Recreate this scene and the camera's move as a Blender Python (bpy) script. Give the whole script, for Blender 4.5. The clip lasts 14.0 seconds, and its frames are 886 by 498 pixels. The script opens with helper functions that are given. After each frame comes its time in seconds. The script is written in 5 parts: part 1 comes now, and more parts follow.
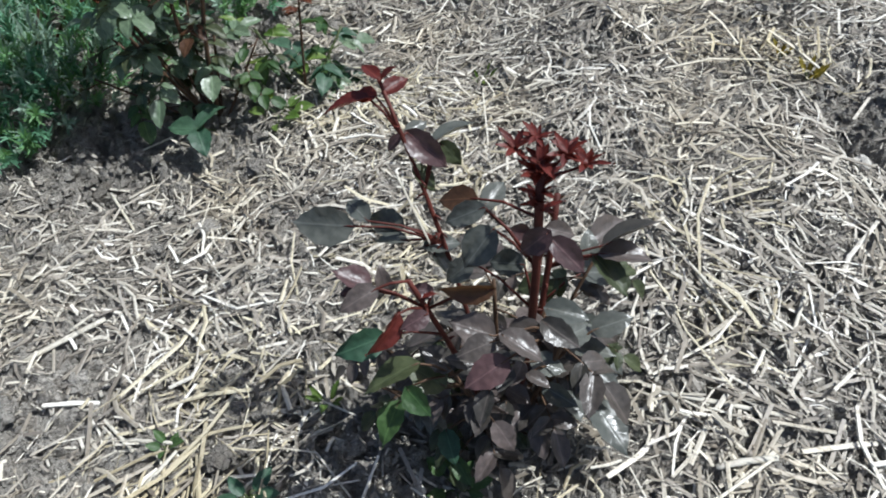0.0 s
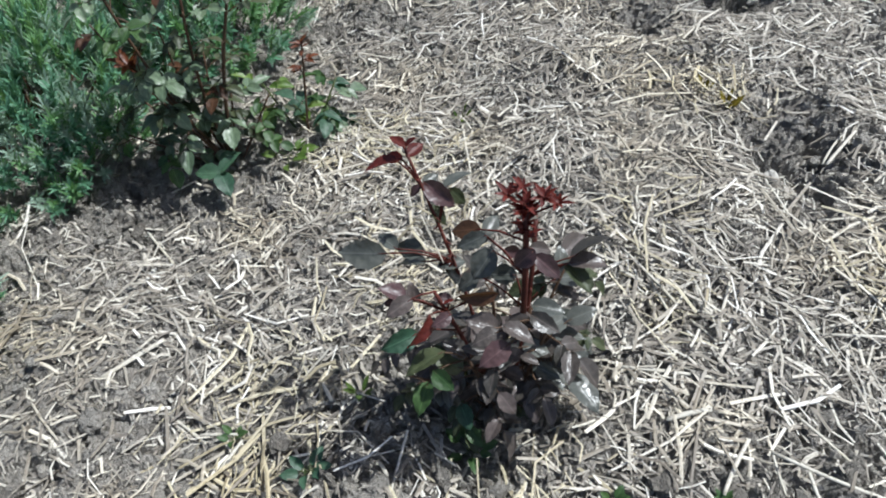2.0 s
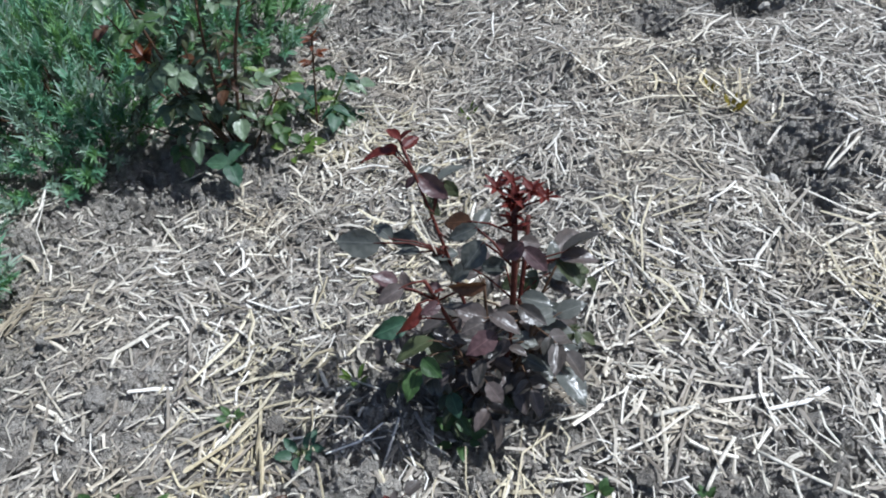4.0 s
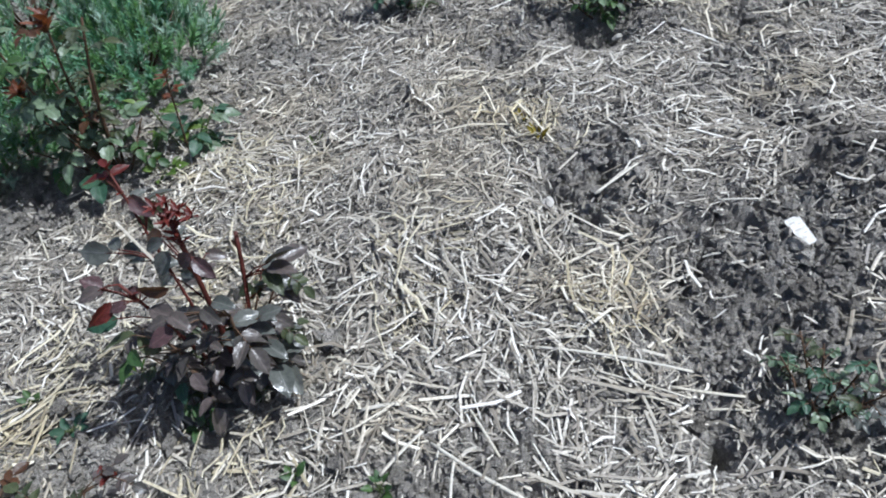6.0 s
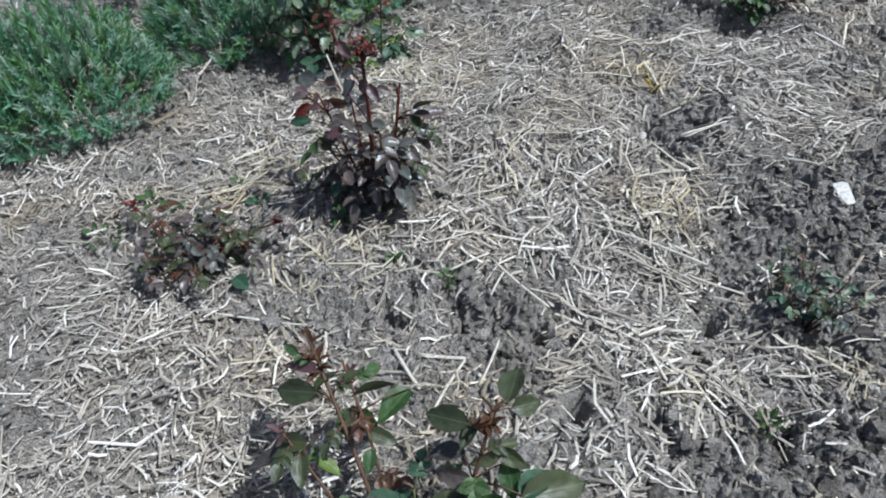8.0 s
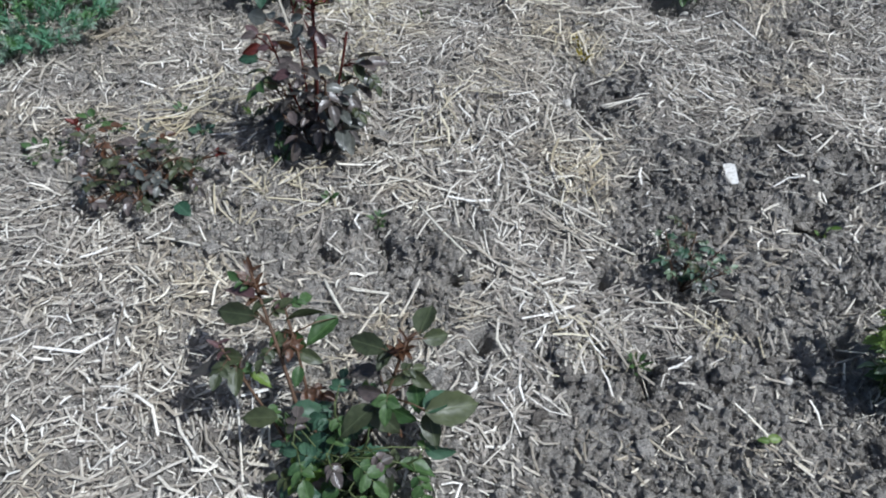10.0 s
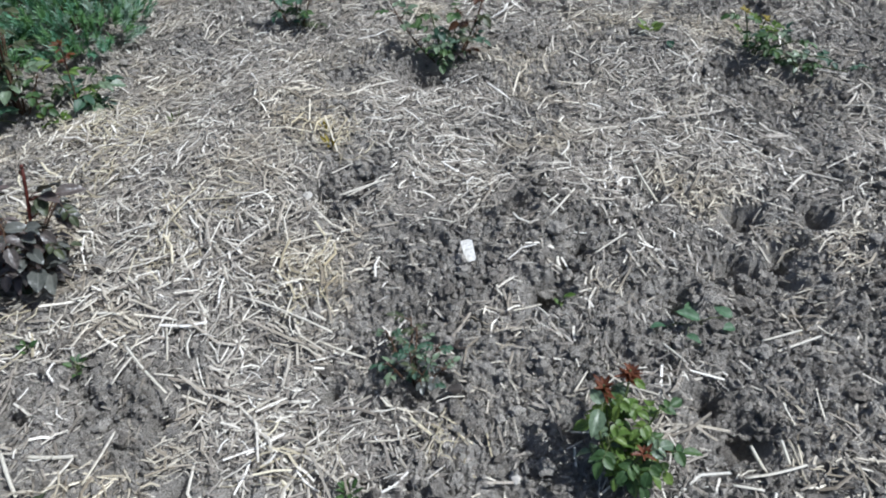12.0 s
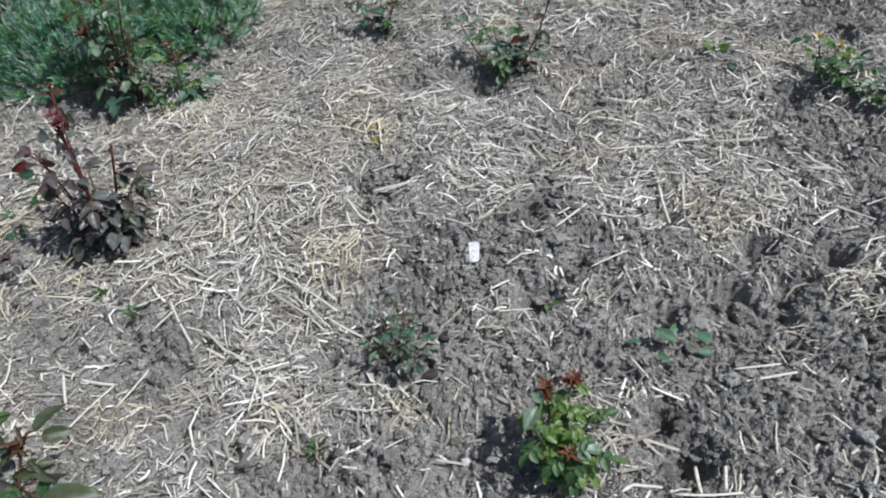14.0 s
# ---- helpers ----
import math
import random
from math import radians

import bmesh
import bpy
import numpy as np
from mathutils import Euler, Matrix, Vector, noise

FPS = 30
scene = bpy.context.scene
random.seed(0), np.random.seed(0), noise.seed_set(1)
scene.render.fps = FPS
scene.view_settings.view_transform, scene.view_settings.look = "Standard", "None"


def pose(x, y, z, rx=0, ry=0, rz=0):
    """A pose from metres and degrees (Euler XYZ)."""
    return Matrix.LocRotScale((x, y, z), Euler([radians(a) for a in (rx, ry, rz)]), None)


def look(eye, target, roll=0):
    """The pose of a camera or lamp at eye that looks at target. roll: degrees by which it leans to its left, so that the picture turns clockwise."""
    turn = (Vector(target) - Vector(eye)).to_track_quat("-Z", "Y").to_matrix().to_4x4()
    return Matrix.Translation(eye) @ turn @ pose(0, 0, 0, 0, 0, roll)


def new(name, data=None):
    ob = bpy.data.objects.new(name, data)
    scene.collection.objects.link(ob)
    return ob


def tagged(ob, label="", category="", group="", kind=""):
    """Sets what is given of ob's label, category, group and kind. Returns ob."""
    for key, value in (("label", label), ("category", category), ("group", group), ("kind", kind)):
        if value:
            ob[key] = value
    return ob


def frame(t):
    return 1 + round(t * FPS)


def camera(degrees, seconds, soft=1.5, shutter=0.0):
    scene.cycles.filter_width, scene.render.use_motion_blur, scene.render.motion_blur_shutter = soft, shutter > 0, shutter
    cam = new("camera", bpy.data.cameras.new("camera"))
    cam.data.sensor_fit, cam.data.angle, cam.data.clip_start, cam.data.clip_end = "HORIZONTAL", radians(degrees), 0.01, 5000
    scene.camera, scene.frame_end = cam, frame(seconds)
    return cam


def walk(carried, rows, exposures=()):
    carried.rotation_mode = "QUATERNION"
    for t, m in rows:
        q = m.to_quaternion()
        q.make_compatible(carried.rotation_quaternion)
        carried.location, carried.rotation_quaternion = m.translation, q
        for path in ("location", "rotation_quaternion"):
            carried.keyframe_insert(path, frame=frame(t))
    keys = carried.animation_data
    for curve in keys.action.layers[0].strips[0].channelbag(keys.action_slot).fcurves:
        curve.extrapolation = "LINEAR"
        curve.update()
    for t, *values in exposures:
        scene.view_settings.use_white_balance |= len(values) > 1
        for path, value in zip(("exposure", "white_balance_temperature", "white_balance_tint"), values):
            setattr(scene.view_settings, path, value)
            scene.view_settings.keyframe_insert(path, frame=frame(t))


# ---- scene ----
cam = camera(68.4, 14.0, soft=1.92)
PATH = [
    (0, (0.042, -0.0, 0.677), (-0.08, 1.3, -0.83), -7.6),
    (0.5, (0.029, -0.029, 0.761), (-0.07, 1.234, -0.78), -7),
    (1, (0.019, -0.072, 0.81), (-0.043, 1.212, -0.715), -6.3),
    (1.5, (-0.004, -0.103, 0.824), (-0.059, 1.2, -0.687), -5.6),
    (2, (0.004, -0.118, 0.836), (-0.016, 1.201, -0.662), -7.5),
    (2.2, (0.0, -0.12, 0.841), (-0.002, 1.19, -0.665), -6.3),
    (4.3, (0.049, -0.153, 0.842), (-0.041, 1.176, -0.645), -7.5),
    (4.5, (0.082, -0.187, 0.853), (-0.046, 1.162, -0.613), -6.7),
    (5, (0.185, -0.286, 0.915), (0.05, 1.082, -0.531), -11.3),
    (5.5, (0.339, -0.287, 0.888), (0.273, 1.113, -0.532), -8.2),
    (6, (0.528, -0.235, 0.876), (0.276, 1.128, -0.56), -12),
    (6.5, (0.648, -0.247, 0.881), (0.276, 1.097, -0.546), -9.1),
    (7, (0.782, -0.453, 0.881), (0.153, 0.792, -0.546), -7),
    (7.5, (0.755, -0.562, 0.903), (-0.017, 0.694, -0.441), -10.3),
    (7.7, (0.722, -0.601, 0.902), (-0.008, 0.696, -0.427), -10.7),
    (9.8, (0.718, -0.732, 1.007), (0.244, 0.462, -0.52), 0.9),
    (10, (0.764, -0.713, 1.013), (0.307, 0.52, -0.487), 0.9),
    (10.5, (0.862, -0.663, 1.043), (0.489, 0.665, -0.4), 2.2),
    (11, (0.927, -0.615, 1.041), (0.584, 0.746, -0.378), 1.1),
    (11.5, (1.024, -0.544, 1.008), (0.689, 0.826, -0.404), -3.2),
    (12, (1.162, -0.433, 1.018), (0.841, 0.95, -0.384), -2.8),
    (12.5, (1.249, -0.39, 1.051), (0.914, 1.01, -0.331), -3.2),
    (13, (1.371, -0.384, 1.051), (0.832, 0.965, -0.316), -4.5),
    (13.5, (1.443, -0.415, 1.074), (0.748, 0.859, -0.296), -7.9),
    (14, (1.449, -0.44, 1.084), (0.759, 0.831, -0.292), -7.8),
]
walk(cam, [(t, look(eye, target, roll)) for t, eye, target, roll in PATH],
     exposures=[(0, 0.21, 5800, 7), (2.2, 0.24, 5800, 7), (4.5, 0.21, 5500, 9), (5.5, 0.18, 5500, 9), (7.5, 0.08, 5520, 9), (10, -0.00, 5560, 9), (11.5, 0.07, 5600, 9), (12.5, 0.14, 5620, 9), (14, 0.12, 5620, 9)])

# ---- light ----
SUN_ELEV, SUN_AZ = radians(57), radians(78)          # azimuth from +y towards +x
world = bpy.data.worlds.new("world")
scene.world = world
world.use_nodes = True
wt = world.node_tree
sky = wt.nodes.new("ShaderNodeTexSky")
sky.sky_type, sky.sun_disc, sky.sun_elevation, sky.sun_rotation = "NISHITA", False, SUN_ELEV, SUN_AZ
sky.dust_density, sky.air_density = 3.0, 0.8
wt.links.new(sky.outputs[0], wt.nodes["Background"].inputs[0])
wt.nodes["Background"].inputs[1].default_value = 0.08
sun_data = bpy.data.lights.new("sun", "SUN")
sun_data.energy, sun_data.angle, sun_data.color = 4.6, radians(0.53), (1.0, 0.965, 0.91)
to_sun = Vector((math.sin(SUN_AZ) * math.cos(SUN_ELEV), math.cos(SUN_AZ) * math.cos(SUN_ELEV), math.sin(SUN_ELEV)))
sun = new("sun", sun_data)
sun.matrix_world = look(to_sun * 30, (0, 0, 0))


# ---- materials ----
def material(name, rough=0.8, spec=0.3):
    """A node material; returns it with its tree, its shader and a maker of linked nodes."""
    m = bpy.data.materials.new(name)
    m.use_nodes = True
    tree = m.node_tree
    bsdf = tree.nodes["Principled BSDF"]
    bsdf.inputs["Roughness"].default_value = rough
    bsdf.inputs["Specular IOR Level"].default_value = spec

    def node(kind, inputs=None, operation="", blend=""):
        n = tree.nodes.new(kind)
        if operation:
            n.operation = operation
        if blend:
            n.data_type, n.blend_type = "RGBA", blend
        for k, v in (inputs or {}).items():
            if isinstance(v, bpy.types.NodeSocket):
                tree.links.new(v, n.inputs[k])
            else:
                n.inputs[k].default_value = v
        return n
    return m, tree, bsdf, node


def ramp(node, fac, stops):
    r = node("ShaderNodeValToRGB", {0: fac})
    e = r.color_ramp.elements
    while len(e) < len(stops):
        e.new(0.5)
    for el, (p, c) in zip(e, stops):
        el.position, el.color = p, (*c, 1)
    return r.outputs[0]


def mix(node, fac, a, b, blend="MIX"):
    n = node("ShaderNodeMix", {0: fac, 6: a, 7: b}, blend=blend)
    return n.outputs[2]


def soil_material(name, loose=False):
    """Dry soil; loose crumbs differ in tone from piece to piece."""
    m, tree, bsdf, node = material(name, 0.95, 0.12)
    co = node("ShaderNodeTexCoord").outputs["Object"]
    big = node("ShaderNodeTexNoise", {"Vector": co, "Scale": 5.0, "Detail": 5.0, "Roughness": 0.6}).outputs[0]
    mid = node("ShaderNodeTexNoise", {"Vector": co, "Scale": 42.0, "Detail": 6.0, "Roughness": 0.7}).outputs[0]
    fine = node("ShaderNodeTexNoise", {"Vector": co, "Scale": 260.0, "Detail": 4.0, "Roughness": 0.7}).outputs[0]
    base = ramp(node, big, [(0.3, (0.318, 0.296, 0.260)), (0.55, (0.405, 0.380, 0.337)), (0.75, (0.460, 0.434, 0.390))])
    var = ramp(node, mid, [(0.3, (0.68, 0.66, 0.64)), (0.5, (1, 1, 1)), (0.72, (1.18, 1.17, 1.16))])
    grain = ramp(node, fine, [(0.3, (0.7, 0.7, 0.7)), (0.6, (1.12, 1.12, 1.12))])
    tone = mix(node, 1.0, mix(node, 1.0, base, var, "MULTIPLY"), grain, "MULTIPLY")
    if loose:
        piece = node("ShaderNodeNewGeometry").outputs["Random Per Island"]
        tone = mix(node, 1.0, tone, ramp(node, piece, [(0.0, (0.62, 0.60, 0.58)), (0.5, (1.0, 1.0, 1.0)), (1.0, (1.32, 1.31, 1.30))]), "MULTIPLY")
    tree.links.new(tone, bsdf.inputs["Base Color"])
    cell = node("ShaderNodeTexVoronoi", {"Vector": co, "Scale": 120.0}).outputs["Distance"]
    cell2 = node("ShaderNodeTexVoronoi", {"Vector": co, "Scale": 330.0}).outputs["Distance"]
    b0 = node("ShaderNodeBump", {"Height": cell, "Strength": 1.0, "Distance": -0.004}).outputs[0]
    b01 = node("ShaderNodeBump", {"Height": cell2, "Strength": 1.0, "Distance": -0.004, "Normal": b0}).outputs[0]
    b1 = node("ShaderNodeBump", {"Height": mid, "Strength": 1.0, "Distance": 0.006, "Normal": b01}).outputs[0]
    b2 = node("ShaderNodeBump", {"Height": fine, "Strength": 1.0, "Distance": 0.008, "Normal": b1}).outputs[0]
    tree.links.new(b2, bsdf.inputs["Normal"])
    return m


def straw_material(name, tones):
    m, tree, bsdf, node = material(name, 0.5, 0.35)
    geo = node("ShaderNodeNewGeometry")
    co = node("ShaderNodeTexCoord").outputs["Object"]
    patch = node("ShaderNodeTexNoise", {"Vector": co, "Scale": 3.2, "Detail": 2.0}).outputs[0]
    gold = ramp(node, patch, [(0.48, (1, 1, 1)), (0.72, (1.0, 0.95, 0.82))])
    pick = ramp(node, geo.outputs["Random Per Island"], tones)
    spots = node("ShaderNodeTexNoise", {"Vector": co, "Scale": 170.0, "Detail": 3.0, "Roughness": 0.65}).outputs[0]
    worn = ramp(node, spots, [(0.28, (0.62, 0.58, 0.52)), (0.5, (1, 1, 1))])
    tree.links.new(mix(node, 1.0, mix(node, 1.0, pick, gold, "MULTIPLY"), worn, "MULTIPLY"), bsdf.inputs["Base Color"])
    b = node("ShaderNodeBump", {"Height": spots, "Strength": 0.35, "Distance": 0.001}).outputs[0]
    tree.links.new(b, bsdf.inputs["Normal"])
    return m


def leaf_material(name, low, high, rough=0.38, through_light=0.25):
    """A leaf: two tones by piece, a paler midrib and side veins, a little light let through."""
    m, tree, bsdf, node = material(name, rough, 0.5)
    co = node("ShaderNodeTexCoord").outputs["Object"]
    rnd = node("ShaderNodeObjectInfo").outputs["Random"]
    tone = mix(node, rnd, (*low, 1), (*high, 1))
    xyz = node("ShaderNodeSeparateXYZ", {0: co})
    ax = node("ShaderNodeMath", {0: xyz.outputs[0]}, operation="ABSOLUTE").outputs[0]
    slant = node("ShaderNodeMath", {0: ax, 1: 0.8}, operation="MULTIPLY").outputs[0]
    along = node("ShaderNodeMath", {0: xyz.outputs[1], 1: slant}, operation="SUBTRACT").outputs[0]
    wave = node("ShaderNodeMath", {0: node("ShaderNodeMath", {0: along, 1: 48.0}, operation="MULTIPLY").outputs[0]}, operation="SINE").outputs[0]
    vein = node("ShaderNodeMapRange", {0: wave, 1: 0.86, 2: 1.0}).outputs[0]
    rib = node("ShaderNodeMapRange", {0: ax, 1: 0.008, 2: 0.022, 3: 1.0, 4: 0.0}).outputs[0]
    lines = node("ShaderNodeMath", {0: rib, 1: node("ShaderNodeMath", {0: vein, 1: 0.13}, operation="MULTIPLY").outputs[0]}, operation="MAXIMUM").outputs[0]
    pale = tuple(min(1, c * 1.7 + 0.02) for c in high)
    blot = node("ShaderNodeTexNoise", {"Vector": co, "Scale": 5.0, "Detail": 4.0}).outputs[0]
    tone2 = mix(node, 1.0, tone, ramp(node, blot, [(0.3, (0.7, 0.7, 0.68)), (0.65, (1.15, 1.12, 1.1))]), "MULTIPLY")
    col = mix(node, node("ShaderNodeMath", {0: lines, 1: 0.34}, operation="MULTIPLY").outputs[0], tone2, (*pale, 1))
    tree.links.new(col, bsdf.inputs["Base Color"])
    quilt = node("ShaderNodeTexNoise", {"Vector": co, "Scale": 4.5, "Detail": 1.5, "Roughness": 0.45}).outputs[0]
    soft_bump = node("ShaderNodeBump", {"Height": quilt, "Strength": 0.08, "Distance": 0.05}).outputs[0]
    bump = node("ShaderNodeBump", {"Height": lines, "Strength": 0.14, "Distance": 0.02, "Normal": soft_bump}).outputs[0]
    tree.links.new(bump, bsdf.inputs["Normal"])
    trans = node("ShaderNodeBsdfTranslucent", {"Color": mix(node, 1.0, col, (1.6, 1.5, 0.9, 1), "MULTIPLY")})
    both = node("ShaderNodeMixShader", {0: through_light, 1: bsdf.outputs[0], 2: trans.outputs[0]})
    tree.links.new(both.outputs[0], tree.nodes["Material Output"].inputs[0])
    return m


def stem_material(name, low, high, rough=0.55):
    m, tree, bsdf, node = material(name, rough, 0.25)
    co = node("ShaderNodeTexCoord").outputs["Object"]
    n = node("ShaderNodeTexNoise", {"Vector": co, "Scale": 45.0, "Detail": 4.0}).outputs[0]
    tree.links.new(ramp(node, n, [(0.3, low), (0.7, high)]), bsdf.inputs["Base Color"])
    tree.links.new(node("ShaderNodeBump", {"Height": n, "Strength": 0.3, "Distance": 0.002}).outputs[0], bsdf.inputs["Normal"])
    return m


SOIL = soil_material("dry_soil")
CRUMB = soil_material("dry_soil_crumbs", True)
STRAW = straw_material("bleached_straw", [(0.0, (0.200, 0.175, 0.143)), (0.34, (0.340, 0.305, 0.250)), (0.62, (0.500, 0.460, 0.384)), (0.86, (0.740, 0.700, 0.604)), (1.0, (0.880, 0.850, 0.777))])
CHAFF = straw_material("straw_chaff", [(0.0, (0.190, 0.168, 0.143)), (0.5, (0.370, 0.335, 0.287)), (0.82, (0.540, 0.500, 0.425)), (1.0, (0.760, 0.720, 0.623))])
LEAF_DARK = leaf_material("leaf_purple_green", (0.058, 0.056, 0.049), (0.116, 0.094, 0.087), 0.33, 0.14)
LEAF_RED = leaf_material("leaf_young_red", (0.085, 0.015, 0.012), (0.150, 0.026, 0.018), 0.45, 0.3)
LEAF_PURPLE = leaf_material("leaf_purple_red", (0.066, 0.040, 0.042), (0.112, 0.064, 0.066), 0.36, 0.2)
LEAF_GREEN = leaf_material("leaf_green", (0.040, 0.090, 0.030), (0.080, 0.145, 0.045), 0.48, 0.3)
LEAF_LIME = leaf_material("leaf_lime_green", (0.095, 0.175, 0.035), (0.17, 0.25, 0.06), 0.42, 0.35)
LEAF_TEAL = leaf_material("leaf_teal_green", (0.032, 0.080, 0.047), (0.060, 0.122, 0.070), 0.5, 0.2)
LEAF_BRONZE = leaf_material("leaf_bronze", (0.065, 0.036, 0.021), (0.110, 0.052, 0.026), 0.4, 0.3)
LEAF_OLIVE = leaf_material("leaf_olive_green", (0.040, 0.053, 0.026), (0.076, 0.092, 0.042), 0.46, 0.2)
# slate green with part of the pale sky sheen put into its colour
LEAF_SLATE_SHEEN = leaf_material("leaf_slate_green_sheen", (0.073, 0.081, 0.073), (0.138, 0.145, 0.130), 0.28, 0.14)
LEAF_SAGE = leaf_material("leaf_sage_green", (0.096, 0.142, 0.088), (0.172, 0.238, 0.146), 0.36, 0.2)
LEAF_RUST = leaf_material("leaf_rusty_orange", (0.115, 0.040, 0.020), (0.190, 0.066, 0.030), 0.42, 0.35)
LEAF_YELLOW = leaf_material("leaf_yellow", (0.24, 0.20, 0.03), (0.34, 0.28, 0.05), 0.5, 0.3)
LEAF_CLOVER = leaf_material("leaf_soft_green", (0.060, 0.135, 0.070), (0.105, 0.195, 0.100), 0.5, 0.3)
STEM_RED = stem_material("stem_red", (0.060, 0.018, 0.013), (0.118, 0.030, 0.021))
STEM_BROWN = stem_material("stem_brown", (0.066, 0.040, 0.025), (0.125, 0.075, 0.045))
STEM_GREEN = stem_material("stem_green", (0.05, 0.075, 0.025), (0.11, 0.13, 0.05))


# ---- ground ----
def lattice(x, y, seed):
    """Smooth value noise of two arrays, -1 to 1."""
    ix, iy = np.floor(x).astype(np.int64), np.floor(y).astype(np.int64)
    fx, fy = x - ix, y - iy
    fx, fy = fx * fx * (3 - 2 * fx), fy * fy * (3 - 2 * fy)

    def h(i, j):
        n = (i * 374761393 + j * 668265263 + seed * 974634777) & 0x7FFFFFFF
        n = ((n ^ (n >> 13)) * 1274126177) & 0x7FFFFFFF
        return ((n ^ (n >> 16)) & 0xFFFF) / 32767.5 - 1
    a, b, c, d = h(ix, iy), h(ix + 1, iy), h(ix, iy + 1), h(ix + 1, iy + 1)
    return (a * (1 - fx) + b * fx) * (1 - fy) + (c * (1 - fx) + d * fx) * fy


def lumps(x, y, seed):
    """Rounded clods on a jittered grid: 1 at a clod's middle, 0 between them."""
    ix, iy = np.floor(x).astype(np.int64), np.floor(y).astype(np.int64)
    best, second = np.full(x.shape, 9.0), np.full(x.shape, 9.0)
    for dx in (-1, 0, 1):
        for dy in (-1, 0, 1):
            i, j = ix + dx, iy + dy
            px = i + 0.5 + 0.42 * lattice(i * 1.0 + 0.0, j * 1.0, seed)
            py = j + 0.5 + 0.42 * lattice(i * 1.0, j * 1.0, seed + 5)
            d = (px - x) ** 2 + (py - y) ** 2
            second = np.minimum(second, np.maximum(best, d))
            best = np.minimum(best, d)
    return np.clip((np.sqrt(second) - np.sqrt(best)) * 1.6, 0, 1) ** 0.6


def blobs(x, y, spots):
    out = np.zeros(np.shape(x))
    for sx, sy, r, w in spots:
        out = out + w * np.exp(-((x - sx) ** 2 + (y - sy) ** 2) / (r * r))
    return out


PITS = [(0.51, 1.23, 0.05, -0.05), (0.69, 0.75, 0.035, -0.045), (1.47, 0.28, 0.03, -0.05), (1.22, 0.616, 0.03, -0.045), (1.385, 0.82, 0.03, -0.045), (1.07, 0.72, 0.028, -0.045), (0.645, 0.637, 0.028, -0.04), (0.78, 0.20, 0.025, -0.04), (0.60, -0.06, 0.03, -0.045),
        (1.56, 0.65, 0.035, -0.055), (1.66, 0.68, 0.035, -0.055), (1.16, 0.48, 0.04, -0.055), (1.43, 0.51, 0.045, -0.055),
        (0.74, 1.31, 0.09, -0.055), (1.62, 1.46, 0.06, -0.055), (1.75, 0.82, 0.04, -0.055), (1.59, 0.79, 0.04, -0.045),
        (1.53, 0.22, 0.05, -0.06), (1.24, 0.20, 0.03, -0.032), (0.96, 0.24, 0.06, -0.032), (0.50, 0.072, 0.022, -0.05)]
CLODS = [(0.45, 0.125, 0.05, 0.034), (0.28, 0.15, 0.05, 0.010), (0.39, 0.125, 0.045, 0.022), (1.40, 0.28, 0.06, 0.02), (1.30, 0.42, 0.035, 0.025),
         (1.05, 0.20, 0.06, 0.018), (0.95, 0.72, 0.07, 0.015), (1.15, 0.60, 0.06, 0.015), (1.45, 0.36, 0.05, 0.02), (1.72, 0.60, 0.07, 0.02)]
STRAWY = [(0.72, 0.47, 0.08, 0.35), (0.98, 0.70, 0.07, 0.4), (1.06, 0.10, 0.09, 0.3), (0.62, 0.08, 0.12, 0.15), (0.30, 0.02, 0.10, 0.3), (0.55, 0.30, 0.10, 0.3), (0.40, 0.22, 0.10, 0.3), (-0.10, 0.86, 0.12, 0.3), (-0.03, 1.22, 0.16, 0.6), (0.12, 1.25, 0.14, 0.5), (0.0, -0.32, 0.18, 0.5), (-0.12, -0.20, 0.14, 0.45), (0.20, -0.16, 0.12, 0.4), (0.30, 0.36, 0.10, 0.5), (0.90, 0.66, 0.09, 0.45),
          (0.82, 0.03, 0.11, 0.4), (0.96, 0.15, 0.09, 0.3), (1, 0.01, 0.09, 0.25), (-0.52, 0.55, 0.22, 0.25), (0.62, -0.01, 0.1, 0.3), (0.72, 0.21, 0.1, 0.35), (0.8, 1.12, 0.15, 0.3), (-0.05, 0.75, 0.42, 0.8),
          (0.35, 0.55, 0.28, 0.8), (-0.35, 0.2, 0.4, 0.6), (0.62, 0.42, 0.2, 0.7), (0.35, 1.05, 0.35, 0.7), (0.7, 1, 0.25, 0.75), (1.25, 0.88, 0.3, 0.6), (1.55, 0.98, 0.25, 0.45), (0.65, 0.05, 0.22, 0.4),
          (0.15, -0.35, 0.4, 0.85), (0.85, 0, 0.15, 0.2), (0.35, 1.7, 0.6, 0.45), (1.15, 1.75, 0.4, 0.35), (-0.85, 0.25, 0.35, 0.6), (-0.56, 0.60, 0.13, 0.35)]
